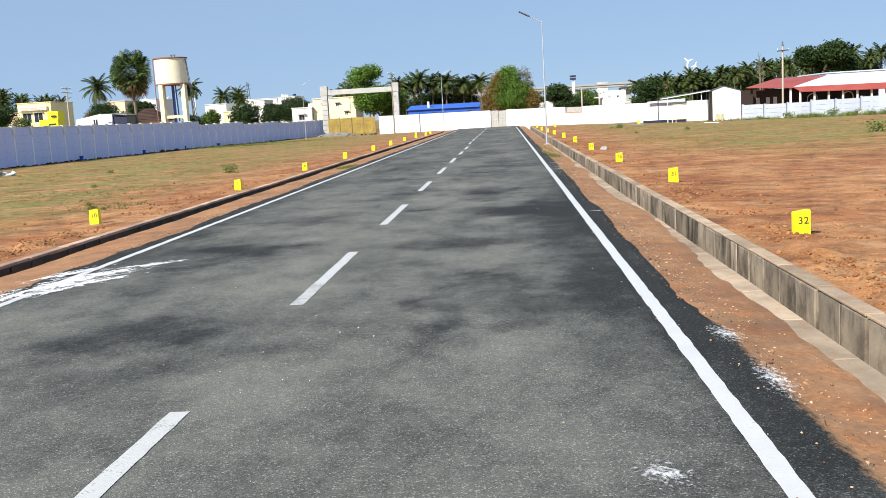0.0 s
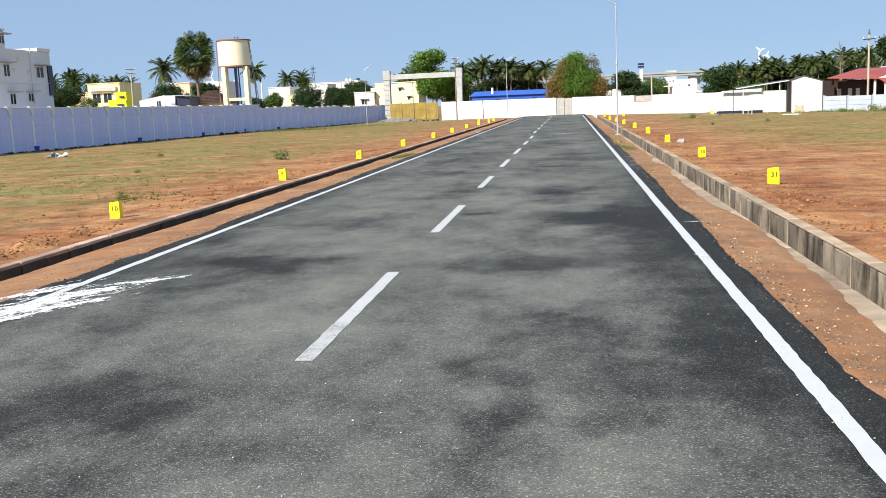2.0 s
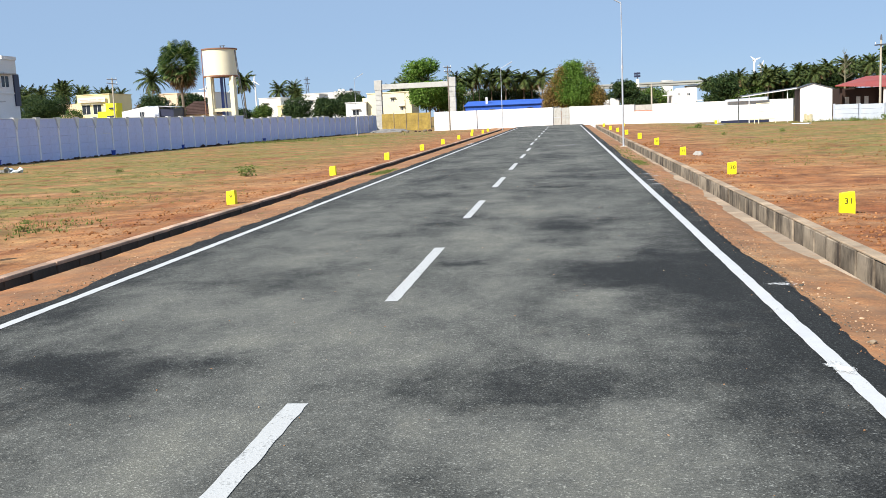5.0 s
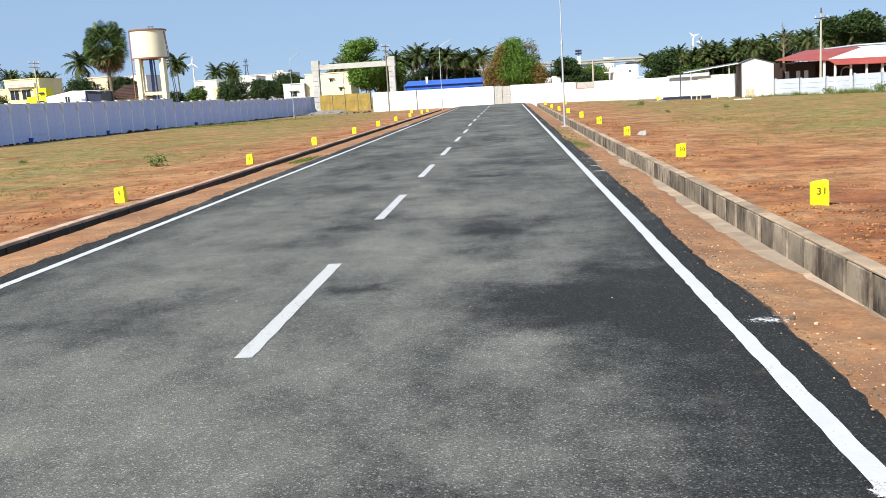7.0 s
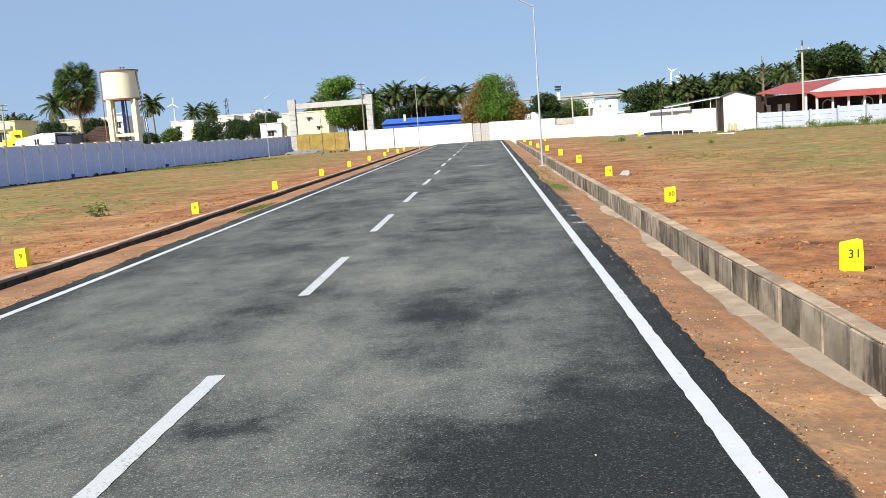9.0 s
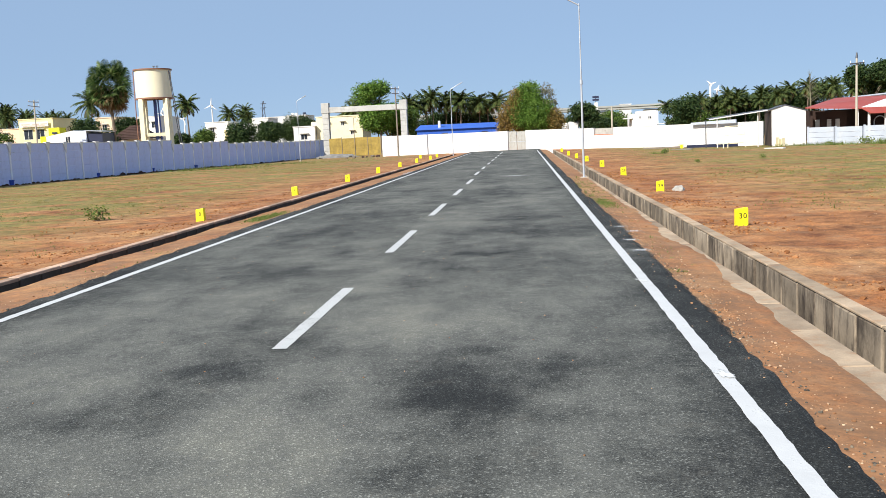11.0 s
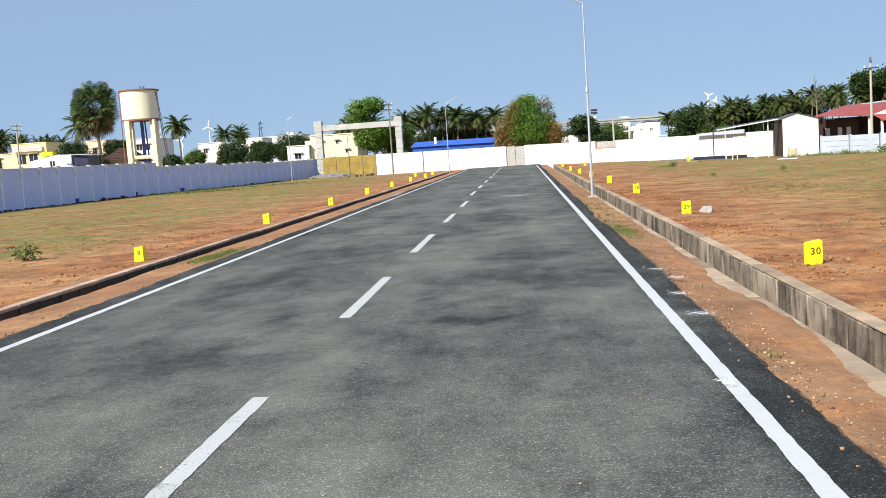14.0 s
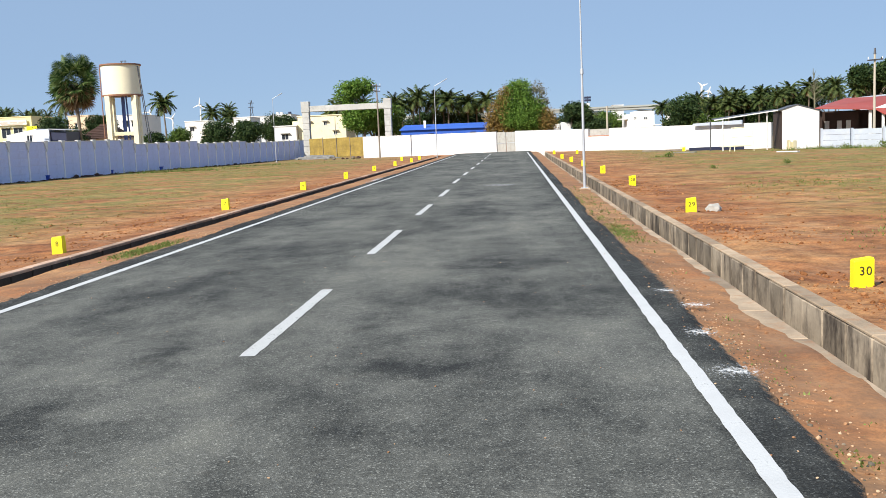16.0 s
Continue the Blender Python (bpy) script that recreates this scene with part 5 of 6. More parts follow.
turbine(-396, 1200, 58, 9, 8)
turbine(-501, 1300, 56, 10, 25)
turbine(-470, 1300, 46, 9, 40)
turbine(171, 900, 39.5, 5.0, 70)
turbine(189, 960, 37.0, 4.2, 20)
turbine(410, 900, 52, 10, 70)
lm = thing("lattice_mast", -190, 700, -1, "distant steel lattice mast", "mast")
for sx in (-1, 1):
    part("leg", rod_bm((sx * 2.2, 0, 0), (sx * 0.5, 0, 36), 0.35, 0.2, 5), M_STEEL, lm)
for k in range(9):
    u0, u1 = k / 9, (k + 1) / 9
    x0, x1 = 2.2 - 1.7 * u0, 2.2 - 1.7 * u1
    part("brace", rod_bm((-x0, 0, 36 * u0), (x1, 0, 36 * u1), 0.16, 0.16, 4), M_STEEL, lm)
for z in (31, 34):
    part("cross_arm", rod_bm((-2.2, 0, z), (2.2, 0, z), 0.2, 0.2, 4), M_STEEL, lm)


# ---------- trees ----------
def leaf_mesh(name, centres, size, material, gen, droop=0.0):
    """Small bent leaves (two triangles each) at the given centres."""
    n = len(centres)
    a = gen.normal(size=(n, 3))
    a[:, 2] *= 0.6
    a[:, 2] -= droop
    a /= np.linalg.norm(a, axis=1, keepdims=True)
    b = np.cross(a, gen.normal(size=(n, 3)))
    b /= np.linalg.norm(b, axis=1, keepdims=True) + 1e-9
    s = size * gen.uniform(0.6, 1.4, size=(n, 1))
    c = np.asarray(centres)
    v = np.stack([c - a * s, c + b * s * 0.55, c + a * s, c - b * s * 0.55], 1).reshape(-1, 3)
    f = np.arange(4 * n).reshape(n, 4)
    return mesh_of(name, v.tolist(), f.tolist(), material)


def clump_points(lobes, per, gen, clump=0.25):
    """Points gathered in clumps near the surface of several rounded lobes, so that gaps stay open between them."""
    out = []
    for cx, cy, cz, rx, ry, rz, weight in lobes:
        k = max(3, int(per * weight / 14))
        d = gen.normal(size=(k, 3))
        d /= np.linalg.norm(d, axis=1, keepdims=True)
        c = d * gen.uniform(0.45, 1.05, size=(k, 1)) ** 0.7 * (rx, ry, rz) + (cx, cy, cz)
        pts = np.repeat(c, 14, 0) + gen.normal(size=(k * 14, 3)) * clump * min(rx, rz)
        out.append(pts)
    return np.concatenate(out)


def tree(name, x, y, z, lobes, trunk, leaf, per, material, label, extra=(), seed=1, clump=0.17, category="tree"):
    gen = np.random.default_rng(seed)
    ob = thing(name, x, y, z, label, category)
    r0, h = trunk
    bm = bmesh.new()
    p = Vector((0, 0, -0.3))
    q = Vector((gen.uniform(-0.15, 0.15), 0, h))
    rod_bm(p, q, r0, r0 * 0.7, 8, bm)
    for cx, cy, cz, rx, ry, rz, w in lobes:
        mid = q.lerp(Vector((cx, cy, cz)), 0.5) + Vector(gen.normal(size=3) * 0.15)
        rod_bm(q - Vector((0, 0, 0.1)), mid, r0 * 0.5, r0 * 0.32, 6, bm)
        rod_bm(mid, (cx, cy, cz), r0 * 0.32, r0 * 0.12, 6, bm)
        for k in range(4):
            e = Vector((cx, cy, cz)) + Vector(gen.normal(size=3)).normalized() * min(rx, rz) * 0.8
            rod_bm(mid.lerp(Vector((cx, cy, cz)), 0.4), e, r0 * 0.14, r0 * 0.04, 5, bm)
    part("trunk", bm, M_BARK, ob)
    link(leaf_mesh("crown", clump_points(lobes, per, gen, clump), leaf, material, gen), "crown", ob)
    for part_name, sub, m2, per2, leaf2, lab in extra:
        link(leaf_mesh(part_name, clump_points(sub, per2, gen, clump * 1.2), leaf2, m2, gen), part_name, ob, lab)
    return ob


def lobes_of(gen, n, spread, low, high, r):
    out = []
    for _ in range(n):
        a = gen.uniform(0, 2 * math.pi)
        d = spread * math.sqrt(gen.uniform(0, 1))
        rr = r * gen.uniform(0.7, 1.25)
        out.append((d * math.cos(a), d * math.sin(a) * 0.8, gen.uniform(low, high), rr, rr, rr * 0.8, rr))
    return out


# broad tree, part green and part dry, behind the end wall
g1 = np.random.default_rng(3)
core = [(0.2, 0, 6.6, 1.5, 1.5, 1.3, 1.6), (-0.3, 0.3, 5.2, 2.1, 1.8, 1.5, 2.2), (1.2, -0.3, 4.6, 1.9, 1.7, 1.4, 2.0), (0.3, -0.5, 3.3, 2.3, 1.8, 1.1, 2.0), (1.8, 0, 3.2, 1.5, 1.4, 1.1, 1.4), (-0.9, -0.4, 4.0, 1.5, 1.4, 1.2, 1.3)]
tree("broad_tree", 0.75, 128, -0.2, core, (0.28, 2.0), 0.095, 3000, M_L_GREEN, "broad tree with bright green leaves and dry brown sides",
     ((("dry_foliage"), [(-1.9, -0.7, 4.5, 1.2, 1.0, 1.5, 1.4), (-2.5, -0.6, 3.1, 1.2, 1.0, 1.2, 1.2), (3.2, -0.6, 3.2, 1.2, 1.0, 1.4, 1.4), (-1.2, -0.5, 6.2, 0.8, 0.8, 1.0, 0.8), (-1.4, -0.9, 2.6, 0.9, 0.6, 0.8, 0.8)], M_L_RUSSET, 1900, 0.085, "dry brown leaves"),
      (("bare_twigs"), [(2.4, 0.0, 6.2, 0.9, 0.8, 1.4, 1.0), (2.8, 0.0, 4.9, 0.8, 0.7, 1.0, 0.8)], M_L_GREYG, 1300, 0.09, "thin grey-green twigs")), 3)
# bright tree behind the portal
tree("leafy_tree", -22.6, 165, -0.3, lobes_of(np.random.default_rng(5), 9, 2.6, 5.0, 10.3, 1.75) + [(0, 0, 10.2, 1.9, 1.7, 1.3, 2.0)], (0.25, 3.5), 0.14, 1500, M_L_GREEN, "fresh green leafy tree behind the portal", (), 5)
tree("dark_tree", -21.5, 168, -0.3, lobes_of(np.random.default_rng(6), 8, 3.0, 3.0, 6.5, 1.8), (0.3, 2.0), 0.14, 1400, M_L_MIX, "dark olive tree below a brighter crown", (), 6)
for i, (x, y, spread, lo, hi, r, m, lab) in enumerate((
        (8.1, 135, 1.3, 2.0, 4.6, 1.15, M_L_DARK, "dark green tree behind the white wall"),
        (20.9, 140, 1.8, 2.3, 4.8, 1.35, M_L_DARK, "dense dark green tree behind the white wall"),
        (12.5, 160, 2.2, 1.5, 3.4, 1.3, M_L_DARK, "low dark green bush behind the white wall"),
        (17.5, 190, 6.0, 1.5, 4.2, 1.8, M_L_MIX, "green thicket under the flyover"),
        (4.8, 190, 4.0, 1.5, 4.6, 1.8, M_L_DARK, "dark thicket behind the end wall"),
        (-64.5, 150, 2.2, 3.0, 5.9, 1.6, M_L_DARK, "dark green tree behind the lilac wall"),
        (-61.8, 160, 1.8, 4.5, 6.6, 1.5, M_L_DARK, "dark green tree behind the lilac wall"),
        (-70.0, 162, 2.2, 2.5, 5.2, 1.5, M_L_BROWN, "olive brown bush behind the lilac wall"),
        (-36.4, 150, 1.3, 2.4, 5.2, 1.3, M_L_DARK, "round dark green tree behind the lilac wall"),
        (-50.9, 162, 1.0, 2.4, 4.9, 1.2, M_L_MIX, "bushy green tree behind the lilac wall"),
        (-44.8, 163, 1.9, 2.4, 7.0, 1.6, M_L_DARK, "bushy dark tree behind the lilac wall"),
        (-34.8, 200, 3.2, 2.0, 5.6, 1.7, M_L_MIX, "green trees behind a cream house"),
        (-50.2, 150, 0.8, 2.0, 3.6, 0.9, M_L_DARK, "low dark bush beside the water tower"),
        (-44.0, 210, 2.5, 3.0, 6.6, 1.7, M_L_DARK, "dark trees between distant houses"),
        (-90.0, 170, 2.6, 2.0, 5.0, 1.7, M_L_MIX, "scrubby bush in front of a yellow shop"),
        (-104.0, 176, 3.6, 2.2, 5.4, 1.9, M_L_MIX, "scrubby green thicket beyond the lilac wall"),
        (-95.0, 172, 2.6, 2.6, 7.6, 1.8, M_L_DARK, "dark tree beside a white house"),
        (-118.0, 212, 4.0, 3.0, 9.4, 2.4, M_L_DARK, "dark trees below far palms"),
        (-62.3, 148, 2.0, 3.0, 5.6, 1.6, M_L_DARK, "dark green tree behind the lilac wall"),
        (-41.8, 186, 2.2, 2.4, 5.8, 1.6, M_L_DARK, "dark green tree before white houses"),
        (-62.5, 92, 2.6, 2.4, 6.0, 1.7, M_L_DARK, "dark tree beside a white house"),
        (-146.0, 240, 7.0, 3.0, 9.0, 3.2, M_L_DARK, "dark woods beyond a white house"),
        (-196.0, 335, 7.0, 2.5, 7.5, 3.0, M_L_MIX, "scrubby woods behind a yellow shop"),
        (51.5, 160, 3.4, 5.2, 8.8, 2.2, M_L_DARK, "large dark spreading tree behind the red-roofed house"),
        (55.0, 162, 2.2, 4.4, 6.8, 1.8, M_L_DARK, "large dark spreading tree behind the red-roofed house"),
        (30.0, 170, 3.4, 1.8, 4.2, 1.7, M_L_MIX, "low green thicket under the palms"),
        (36.0, 172, 4.0, 1.8, 4.6, 2.0, M_L_DARK, "dark green thicket under the palms"),
        (43.0, 175, 4.5, 2.0, 5.4, 2.2, M_L_DARK, "dark green thicket under the palms"),
        (-8.0, 189, 5.0, 2.2, 5.6, 1.9, M_L_DARK, "dark green thicket behind the blue shed"),
        (-16.5, 190, 4.0, 2.2, 5.6, 1.9, M_L_DARK, "dark green thicket behind the blue shed"),
        (60.0, 175, 5.0, 2.5, 5.5, 2.2, M_L_DARK, "dark trees beyond the red-roofed house"))):
    tree("dark_tree" if hi > 4.4 else "bush", x, y, -0.3, lobes_of(np.random.default_rng(30 + i), 8 if spread < 4 else 13, spread, lo, hi, r), (0.2, max(1.0, lo * 0.7)), 0.13 if x < 50 else 0.2, 1150 if x < 50 else 1900, m, lab, (), 30 + i,
         category="tree" if hi > 4.4 else "bush")
bare = thing("bare_tree", 37.2, 140, -0.3, "thin leafless tree rising over the palms", "tree")
bm = rod_bm((0, 0, 0), (-0.1, 0, 5.5), 0.14, 0.08, 6)
gb = np.random.default_rng(8)
for k in range(46):
    h = gb.uniform(4, 7.6)
    a = gb.uniform(0, 6.28)
    w = 0.25 + 0.9 * (8.4 - h) / 4
    rod_bm((-0.1, 0, h), (-0.1 + w * math.cos(a), w * math.sin(a), h + gb.uniform(0.5, 1.0)), 0.03, 0.01, 4, bm)
rod_bm((-0.1, 0, 5.4), (-0.25, 0, 8.4), 0.07, 0.02, 5, bm)
part("branches", bm, M_L_GREYG, bare)


def frond(verts, faces, base, az, elev, length, bend, leaf, n, gen):
    """One feather frond: a curved rib with hanging leaflets on both sides."""
    d = np.array([math.cos(az), math.sin(az), 0.0])
    side = np.array([-math.sin(az), math.cos(az), 0.0])
    pts, p, e = [], np.array(base, float), elev
    for i in range(n + 1):
        pts.append(p.copy())
        p = p + (d * math.cos(e) + np.array([0, 0, math.sin(e)])) * length / n
        e -= bend / n
    for i in range(1, n):
        u = i / n
        ll = leaf * math.sin(math.pi * (0.12 + 0.86 * u)) ** 0.6
        t = pts[i + 1] - pts[i - 1]
        t /= np.linalg.norm(t)
        for s in (-1, 1):
            tip = pts[i] + side * s * ll * 0.72 + t * ll * 0.45 + np.array([0, 0, -ll * gen.uniform(0.25, 0.65)])
            k = len(verts)
            verts += [pts[i] - t * 0.13, pts[i] + t * 0.13, tip]
            faces.append((k, k + 1, k + 2))
    k = len(verts)
    w = side * 0.035
    for q in pts:
        verts += [q - w, q + w]
    for i in range(n):
        faces.append((k + 2 * i, k + 2 * i + 1, k + 2 * i + 3, k + 2 * i + 2))


def coconut(name, x, y, z, h, crown, seed, label, category="palm tree", group=""):
    gen = np.random.default_rng(seed)
    ob = thing(name, x, y, z, label, category, group)
    bm = bmesh.new()
    p = Vector((0, 0, -0.3))
    lean = Vector((gen.uniform(-0.5, 0.5), gen.uniform(-0.3, 0.3), 0))
    for i in range(7):
        u = (i + 1) / 7
        q = Vector((lean.x * u * u, lean.y * u * u, h * u))
        rod_bm(p, q, 0.19 - 0.09 * (u - 1 / 7), 0.19 - 0.09 * u, 8, bm)
        p = q
    part("trunk", bm, M_BARK, ob)
    verts, faces = [], []
    n = 26
    for i in range(n):
        u = i / n
        az = i * 2.399 + gen.uniform(-0.25, 0.25)
        frond(verts, faces, (lean.x, lean.y, h), az, 1.35 - 1.75 * u + gen.uniform(-0.15, 0.15), crown * gen.uniform(0.85, 1.1), 1.0 + 0.55 * u, 0.30 * crown, 19, gen)
    link(mesh_of("crown", verts, faces, M_L_PALM), "crown", ob)
    verts, faces = [], []
    for i in range(5):
        frond(verts, faces, (lean.x, lean.y, h - 0.1), gen.uniform(0, 6.28), -0.7, crown * 0.75, 0.8, 0.22 * crown, 10, gen)
    link(mesh_of("dry_skirt", verts, faces, M_L_BROWN), "dry_skirt", ob, "hanging dry brown fronds")
    return ob


coco = [coconut("coconut_palm", -86, 198, -0.3, 12.1, 4.2, 1, "tall coconut palm with drooping fronds", group="coconut palms"),
        coconut("coconut_palm", -61.3, 185, -0.3, 10.3, 3.0, 2, "tall coconut palm with drooping fronds", group="coconut palms"),
        coconut("coconut_palm", -83, 280, -0.3, 11.5, 4.4, 3, "tall coconut palm with drooping fronds", group="coconut palms")]
gp = np.random.default_rng(12)
SPOTS = [(-79.3, 282, 3.6, 1.05), (-80.8, 287, 5.0, 1.05), (-77.6, 279, 2.4, 1.0)]
# row behind the blue shed
SPOTS += [(-18.3, 180, -0.6, 0.85), (-16.8, 184, 0.4, 0.85), (-15.3, 180, 0.8, 0.9), (-13.3, 182, 0.4, 0.9), (-11.9, 186, 0.2, 0.9), (-10.6, 180, 0.2, 0.9), (-8.9, 187, -0.4, 0.8), (-7.3, 181, -0.4, 0.9), (-5.9, 186, -0.8, 0.85),
          (-3.9, 181, -0.2, 0.9), (-27.8, 178, 0.4, 1.0), (-29.5, 182, -0.4, 0.9), (-31.8, 186, -1.2, 0.9), (-25.9, 184, 0.2, 0.9), (-19.5, 178, 0.0, 0.8)]
# far palms at the west
SPOTS += [(-190.5, 352, 10.6, 1.5), (-185.5, 355, 10.0, 1.5), (-196, 358, 11.2, 1.6), (-200, 352, 10.1, 1.5), (-176, 353, 8.4, 1.4), (-171, 358, 8.4, 1.4), (-181.5, 350, 7.4, 1.4)]
SPOTS += [(-204.4, 357.0, 10.6, 1.55), (-200.9, 366.8, 12.7, 1.49), (-196.0, 361.2, 13.4, 1.55), (-190.4, 366.8, 10.9, 1.35), (-183.4, 371.0, 9.8, 1.35), (-179.2, 366.8, 9.5, 1.35), (-207.9, 350.0, 10.0, 1.55), (-211.4, 361.2, 10.9, 1.62), (-215.6, 357.0, 11.4, 1.62), (-219.8, 366.8, 11.2, 1.49)]
for x, y, dh, s in SPOTS:
    src = coco[gp.integers(3)]
    h0 = (12.1, 10.3, 11.5)[coco.index(src)]
    want = (9.3 if y < 200 else 9.0) + dh
    k = s * (3.5 if -20 < x < -3 else 3.1) / (4.2, 3.0, 4.4)[coco.index(src)]
    copy_thing(src, pose(x, y, -0.3, 0, 0, gp.uniform(0, 360)) @ Matrix.Diagonal((k, k, want * 0.86 / h0, 1)))
# palm grove to the east: many crowns rising to the right
for i in range(84):
    u = (i + gp.uniform(0, 1)) / 84
    y = gp.uniform(165, 200)
    x = 30 + 34 * u + (y - 180) * 0.2
    if x > 46 and gp.uniform() < 0.3:
        continue
    top = 6.5 + 2.6 * u + gp.uniform(-1.2, 0.35)
    src = coco[gp.integers(3)]
    h0 = (12.1, 10.3, 11.5)[coco.index(src)]
    s = gp.uniform(0.62, 0.82) * 2.9 / (4.2, 3.0, 4.4)[coco.index(src)]
    copy_thing(src, pose(x, y, -0.3, 0, 0, gp.uniform(0, 360)) @ Matrix.Diagonal((s, s, (top - 0.9) / h0, 1)))
for x, y, top in ((60, 170, 9.3), (63, 168, 8.6), (66, 172, 9.0), (69, 170, 8.2), (73, 172, 8.6), (28.5, 185, 6.3), (26.5, 190, 6.6), (77, 175, 8.8), (81, 172, 8.4)):
    src = coco[gp.integers(3)]
    h0 = (12.1, 10.3, 11.5)[coco.index(src)]
    copy_thing(src, pose(x, y, -0.3, 0, 0, gp.uniform(0, 360)) @ Matrix.Diagonal((0.62, 0.62, (top - 0.9) / h0, 1)))


def palmyra(x, y, z, h, r):
    gen = np.random.default_rng(4)
    ob = thing("palmyra_palm", x, y, z, "palmyra palm with a round crown of stiff fans and dry skirt", "palm tree")
    part("trunk", rod_bm((0.3, 0, -0.3), (0, 0, h), 0.22, 0.17, 10), M_BARK, ob)
    for name, lo, hi, n, material, label in (("crown", -0.7, 1.0, 120, M_L_FAN, ""), ("dry_skirt", -1.0, -0.42, 90, M_L_BROWN, "hanging dry brown fans")):
        verts, faces = [], []
        for i in range(n):
            u = gen.uniform(lo, hi)
            az = gen.uniform(0, 6.283)
            c = math.sqrt(max(0, 1 - u * u))
            d = np.array([math.cos(az) * c, math.sin(az) * c, u])
            rad = r * gen.uniform(0.34, 0.74)
            tip = np.array([0, 0, h]) + d * rad * ((1.0, 1.0, 1.3) if name == "crown" else (0.85, 0.85, 1.3))
            side = np.cross(d, [0, 0, 1.0])
            side /= np.linalg.norm(side) + 1e-6
            up = np.cross(side, d)
            fan = r * gen.uniform(0.33, 0.45)
            spin = gen.uniform(0, 6.28)
            up, side = up * math.cos(spin) + side * math.sin(spin), side * math.cos(spin) - up * math.sin(spin)
            k = len(verts)
            verts += [np.array([0, 0, h]) + d * 0.2, np.array([0, 0, h]) + d * 0.2 + side * 0.05, tip]
            faces.append((k, k + 1, k + 2))
            m = 13
            for j in range(m):
                a0 = -1.9 + 3.8 * j / m
                a1 = a0 + 3.8 / m * 0.68
                am = (a0 + a1) / 2
                k = len(verts)
                q0 = tip + (d * math.cos(a0) + side * math.sin(a0)) * fan * 0.7
                q1 = tip + (d * math.cos(a1) + side * math.sin(a1)) * fan * 0.7
                q2 = tip + (d * math.cos(am) + side * math.sin(am)) * fan + np.array([0, 0, -0.12 * fan])
                verts += [tip, q0, q2, q1]
                faces.append((k, k + 1, k + 2, k + 3))
        link(mesh_of(name, verts, faces, material), name, ob, label)
    return ob


palmyra(-50.8, 128.8, -0.3, 10.25, 2.9)


# ---------- turf, weeds, clods and pebbles ----------
def turf_density(x, y):
    left = smooth((-8.6 - x) / 5)
    right = smooth((x - 4.5) / 6) * smooth((y - 28) / 16)
    return np.clip(left + right, 0, 1) * smooth((vnoise(x * 0.5, y, 2.4, 9) * 0.5 + vnoise(x * 0.6, y, 0.7, 10) * 0.5 - 0.46) / 0.14)


def blades(name, x, y, height, count, width, material, label, seed):
    gen = np.random.default_rng(seed)
    n = len(x)
    x, y = np.repeat(x, count), np.repeat(y, count)
    h = np.repeat(height, count) * gen.uniform(0.5, 1.3, n * count)
    bx, by = x + gen.normal(size=n * count) * 0.06, y + gen.normal(size=n * count) * 0.06
    z = ground_z(bx, by) - 0.01
    a = gen.uniform(0, 6.283, n * count)
    lean = gen.uniform(0.3, 1.1, n * count) * h
    w = width * gen.uniform(0.6, 1.4, n * count)
    v = np.stack([np.stack([bx - np.sin(a) * w, by + np.cos(a) * w, z], -1), np.stack([bx + np.sin(a) * w, by - np.cos(a) * w, z], -1),
                  np.stack([bx + np.cos(a) * lean, by + np.sin(a) * lean, z + h], -1)], 1).reshape(-1, 3)
    me = mesh_of(name, v.tolist(), np.arange(len(v)).reshape(-1, 3).tolist(), material)
    return tagged(new(name, me), label, "grass", kind="stuff")


gt = np.random.default_rng(21)
x, y = gt.uniform(-36, 30, 170000), 6 + 100 * gt.uniform(0, 1, 170000) ** 1.3
keep = gt.uniform(0, 1, len(x)) < turf_density(x, y) * 0.95
x, y = x[keep], y[keep]
blades("dry_turf", x, y, gt.uniform(0.015, 0.042, len(x)), 5, 0.016, M_L_TURF, "thin dry yellow-green grass on red earth", 22)
# greener weeds in patches: along the drains, foot of walls, single plants
wx, wy, wh = [], [], []
for cx, cy, sx, sy, n, h in ((-5.72, 35.8, 0.15, 0.6, 700, 0.035), (-5.7, 24, 0.2, 3, 20, 0.03), (2.1, 35.9, 0.12, 0.7, 300, 0.035), (2.02, 25.2, 0.04, 0.08, 14, 0.03), (2.1, 43, 0.2, 4, 140, 0.05), (2.1, 27, 0.12, 1.0, 40, 0.02),
                             (-9.8, 22.9, 0.35, 0.5, 60, 0.06), (-10.3, 24.1, 0.5, 0.4, 50, 0.06), (8.9, 49, 1.2, 1.5, 150, 0.06), (6.5, 35, 0.8, 1.0, 90, 0.04), (24, 88.3, 0.6, 0.3, 90, 0.25), (27, 85.8, 0.8, 0.5, 160, 0.4),
                             (31, 82.6, 1.6, 0.6, 240, 0.35), (22, 90.2, 1.5, 0.3, 140, 0.25), (29, 84.3, 2.2, 0.5, 420, 0.4), (33.5, 80.6, 2.2, 0.5, 420, 0.45), (-27, 96, 2.5, 1.2, 260, 0.3), (-24, 108, 3, 1.0, 240, 0.2), (-13.5, 30, 2.5, 1.5, 300, 0.05), (-15, 42, 3, 2, 150, 0.05), (10, 70, 5, 3, 80, 0.06), (9.5, 80, 0.3, 0.3, 40, 0.15)):
    wx += list(gt.normal(cx, sx, n))
    wy += list(gt.normal(cy, sy, n))
    wh += list(gt.uniform(0.5, 1.2, n) * h)
wx, wy, wh = np.array(wx), np.array(wy), np.array(wh)
ok = ~(((wx > 2.42) & (wx < 3.3)) | ((wx < -6.25) & (wx > -7.2)) | ((wx > -5.3) & (wx < 1.75)))
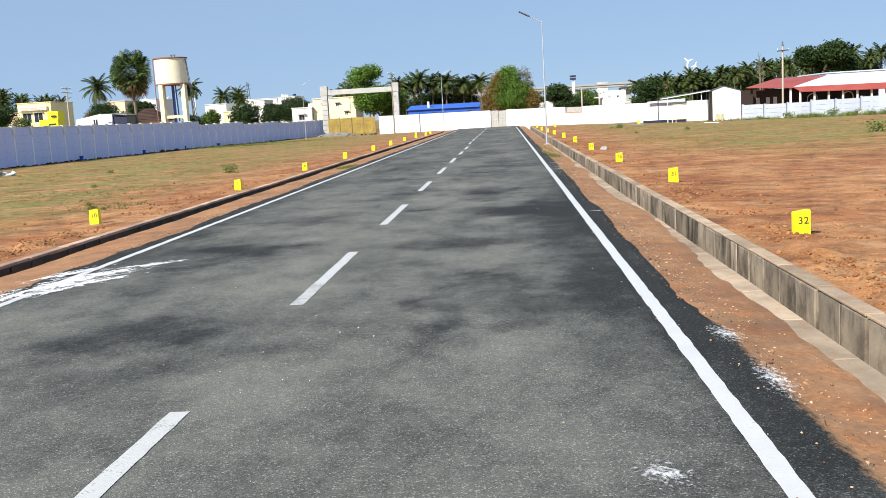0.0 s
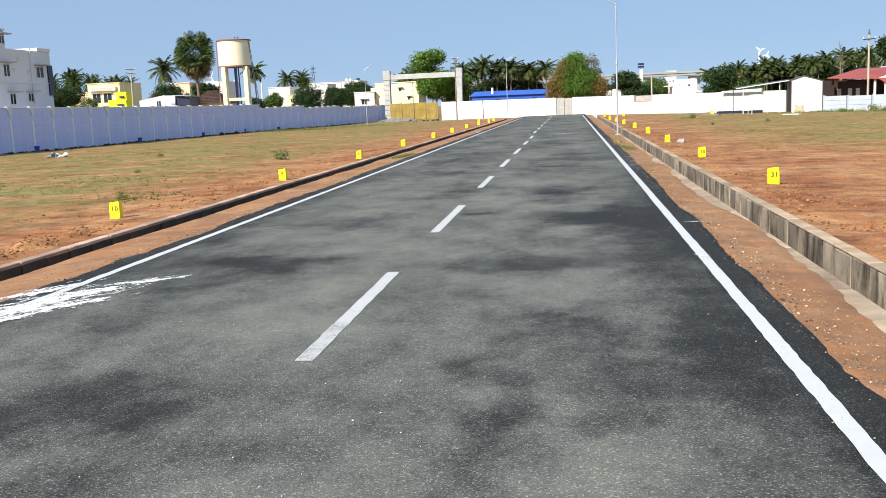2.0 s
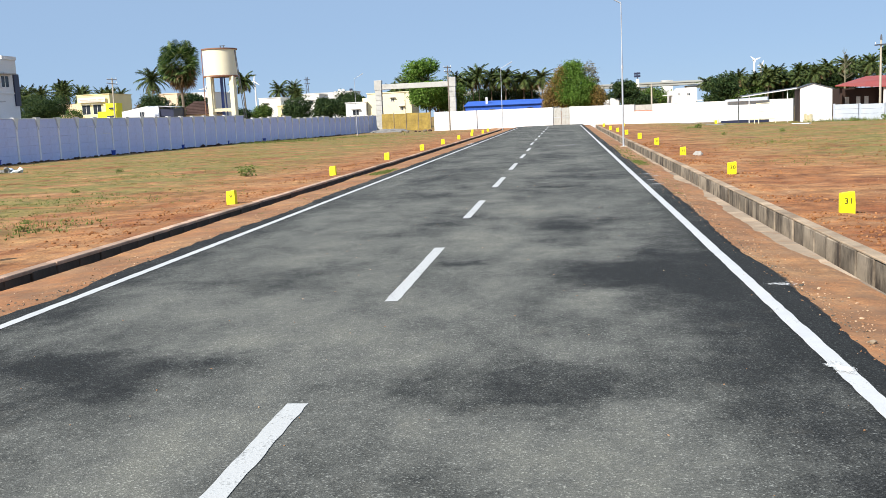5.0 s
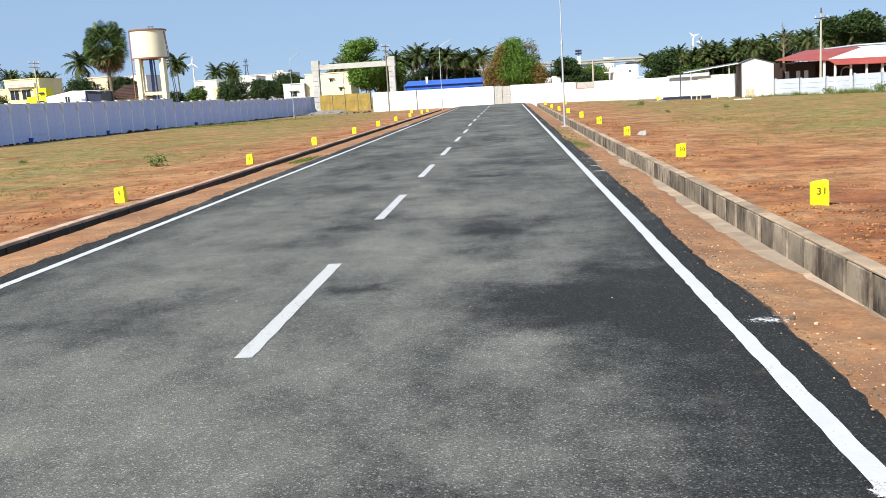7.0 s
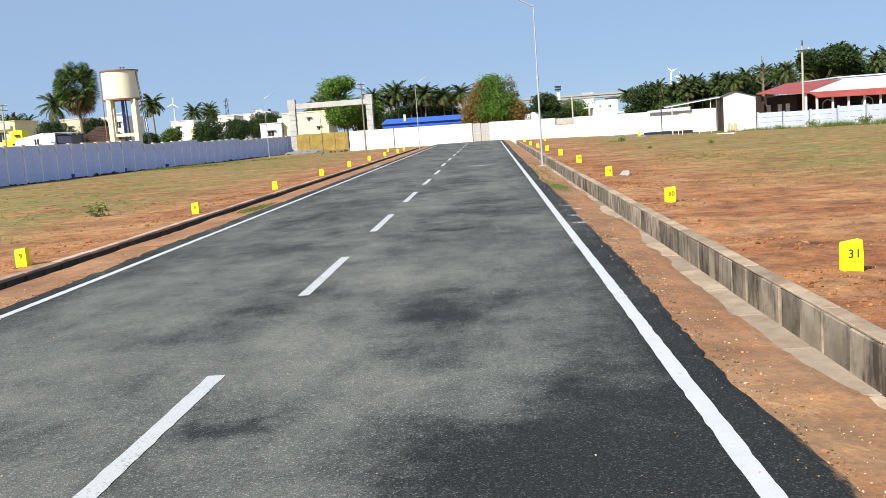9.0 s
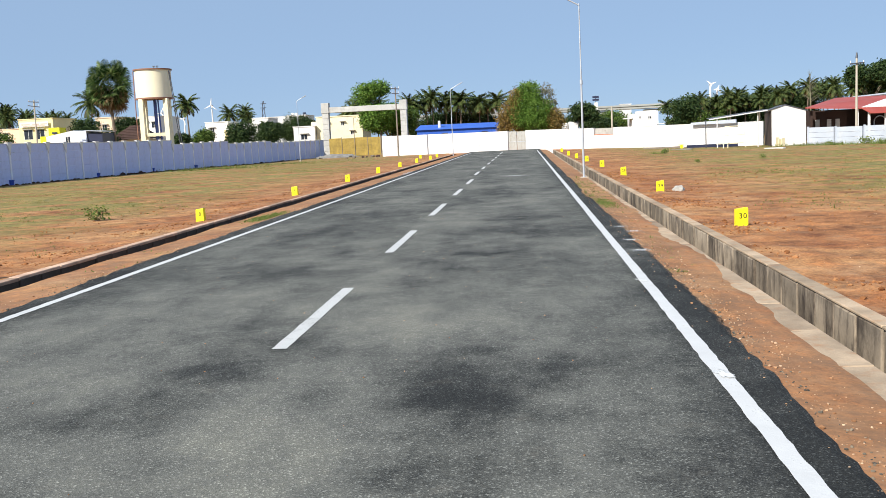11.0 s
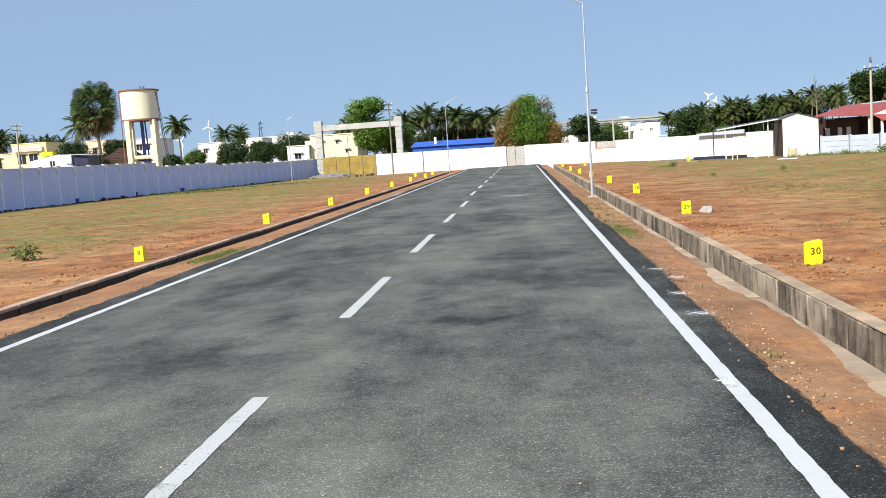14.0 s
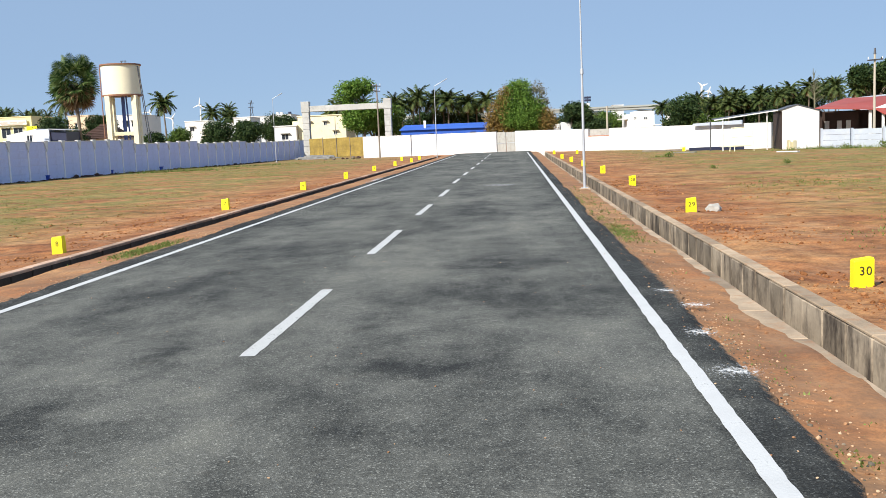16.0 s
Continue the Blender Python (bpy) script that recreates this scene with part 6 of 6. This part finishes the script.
blades("green_weeds", wx[ok], wy[ok], wh[ok], 5, 0.014, M_L_WEED, "low green weeds in small patches", 23)


def shrub(x, y, s, seed):
    gen = np.random.default_rng(seed)
    z = float(ground_z(x, y))
    ob = thing("small_shrub", x, y, z, "small dark green shrub on dry grass" if s < 0.35 or x < 20 else "bushy green weed at the foot of the pale wall", "shrub", "small shrubs")
    bm = bmesh.new()
    for k in range(6):
        a = gen.uniform(0, 6.28)
        rod_bm((0, 0, -0.03), (0.6 * s * math.cos(a), 0.6 * s * math.sin(a), 0.7 * s), 0.02 * s, 0.008 * s, 5, bm)
    part("stems", bm, M_BARK, ob)
    c = gen.normal(size=(220, 3)) * (0.42 * s, 0.42 * s, 0.26 * s) + (0, 0, 0.5 * s)
    c[:, 2] = np.maximum(c[:, 2], 0.05)
    link(leaf_mesh("leaves", c, 0.12 * s, M_L_WEED, gen), "leaves", ob)


for i, (x, y, s) in enumerate(((-11.1, 38.4, 0.36), (-10.05, 22.9, 0.14), (16.8, 43.4, 0.5), (-10.6, 24.0, 0.12), (9.6, 78, 0.35), (-14.5, 33, 0.14), (8.5, 60, 0.16), (12, 62, 0.2), (-19, 45, 0.18), (25.6, 87.0, 0.55), (28.6, 84.3, 0.65), (30.2, 82.9, 0.5), (32.3, 81.2, 0.7), (23.6, 89.0, 0.35))):
    shrub(x, y, s, 60 + i)


def lumps(name, x, y, size, material, label, seed, category):
    gen = np.random.default_rng(seed)
    ico = bmesh.new()
    bmesh.ops.create_icosphere(ico, subdivisions=1, radius=1)
    ico.verts.ensure_lookup_table()
    base = np.array([tuple(v.co) for v in ico.verts])
    tri = np.array([[v.index for v in f.verts] for f in ico.faces])
    ico.free()
    n = len(x)
    z = ground_z(x, y)
    on_road = (x > -5.2) & (x < 1.78)
    z = np.where(on_road, 0.002, z)
    s = size[:, None, None] * gen.uniform(0.65, 1.25, (n, len(base), 1))
    a = gen.uniform(0, 6.283, n)
    v = base[None] * s * (1, 0.8, 0.6)
    v = np.stack([v[..., 0] * np.cos(a)[:, None] - v[..., 1] * np.sin(a)[:, None], v[..., 0] * np.sin(a)[:, None] + v[..., 1] * np.cos(a)[:, None], v[..., 2]], -1)
    v += np.stack([x, y, z + size * 0.25], -1)[:, None]
    f = (tri[None] + np.arange(n)[:, None, None] * len(base)).reshape(-1, 3)
    me = mesh_of(name, v.reshape(-1, 3).tolist(), f.tolist(), material)
    return tagged(new(name, me), label, category, kind="stuff")


# clods along the dug edges and around the markers
n = 8000
x = np.concatenate([gt.normal(3.85, 0.5, n), gt.normal(-7.75, 0.38, n // 2), gt.uniform(4, 12, n // 3), gt.uniform(-12, -8, n // 8)])
y = np.concatenate([gt.uniform(4, 60, n), gt.uniform(8, 60, n // 2), gt.uniform(6, 50, n // 3), gt.uniform(10, 50, n // 8)])
x = np.concatenate([x, gt.normal(-7.65, 0.22, 1500), gt.normal(3.75, 0.16, 500)])
y = np.concatenate([y, gt.uniform(6, 20, 1500), gt.uniform(6, 12.5, 500)])
ok = (x > 3.32) | (x < -7.2)
x, y = x[ok], y[ok]
thick = vnoise(x, y, 1.4, 17) > 0.42
x, y = x[thick], y[thick]
lumps("soil_clods", x, y, np.minimum(gt.gamma(1.5, 0.0075, len(x)) + 0.004, 0.042), M_CLOD, "crumbled clods of red earth", 71, "soil")
n = 6500
x = np.concatenate([gt.normal(2.02, 0.16, n), gt.normal(-5.5, 0.22, n // 2), gt.uniform(-5, 1.6, 420), gt.uniform(3.4, 12, n // 2)])
y = np.concatenate([gt.uniform(3, 50, n), gt.uniform(7, 50, n // 2), gt.uniform(3, 34, 420), gt.uniform(5, 60, n // 2)])
ok = ((x > 1.7) & (x < 2.42)) | ((x < -5.2) & (x > -6.2)) | ((x > -5) & (x < 1.6)) | (x > 3.35)
x, y = x[ok], y[ok]
size = np.minimum(gt.gamma(1.2, 0.0031, len(x)) + 0.002, 0.021)
size = np.where((x > -5) & (x < 1.6), np.minimum(size, 0.008), size)
lumps("pebbles", x, y, size, M_PEBBLE, "scattered pale pebbles along the road edges", 72, "pebbles")
x = gt.uniform(-36.6, -30.5, 900)
y = 57.5 + (x + 36.2) * 13.3 + gt.normal(0, 0.3, 900) * 8
x = -36.2 + (y - 57.5) * 0.0752 + gt.uniform(0.1, 0.8, 900)
lumps("wall_foot_rubble", x, y, gt.gamma(2.0, 0.028, 900) + 0.02, M_TILE, "dark rubble and earth along the foot of the lilac wall", 73, "rubble")
# dried drips of line paint beside the second dash
x, y = gt.normal(-1.15, 0.38, 70), gt.normal(6.6, 0.75, 70)
lumps("paint_flecks", x, y, np.minimum(gt.gamma(1.3, 0.0016, 70) + 0.0015, 0.007), M_WHITEP, "dried white paint flecks on the asphalt", 74, "paint flecks")
# loose chippings where both road edges crumble into the verge
n = 4200
x = np.concatenate([gt.normal(-5.33, 0.10, n // 2), gt.normal(1.93, 0.06, n // 2)])
y = np.concatenate([gt.uniform(7, 45, n // 2), gt.uniform(3.5, 40, n // 2)])
lumps("road_chippings", x, y, gt.gamma(1.3, 0.0030, n) + 0.003, M_CHIP, "loose grey chippings along the crumbling road edges", 75, "chippings")
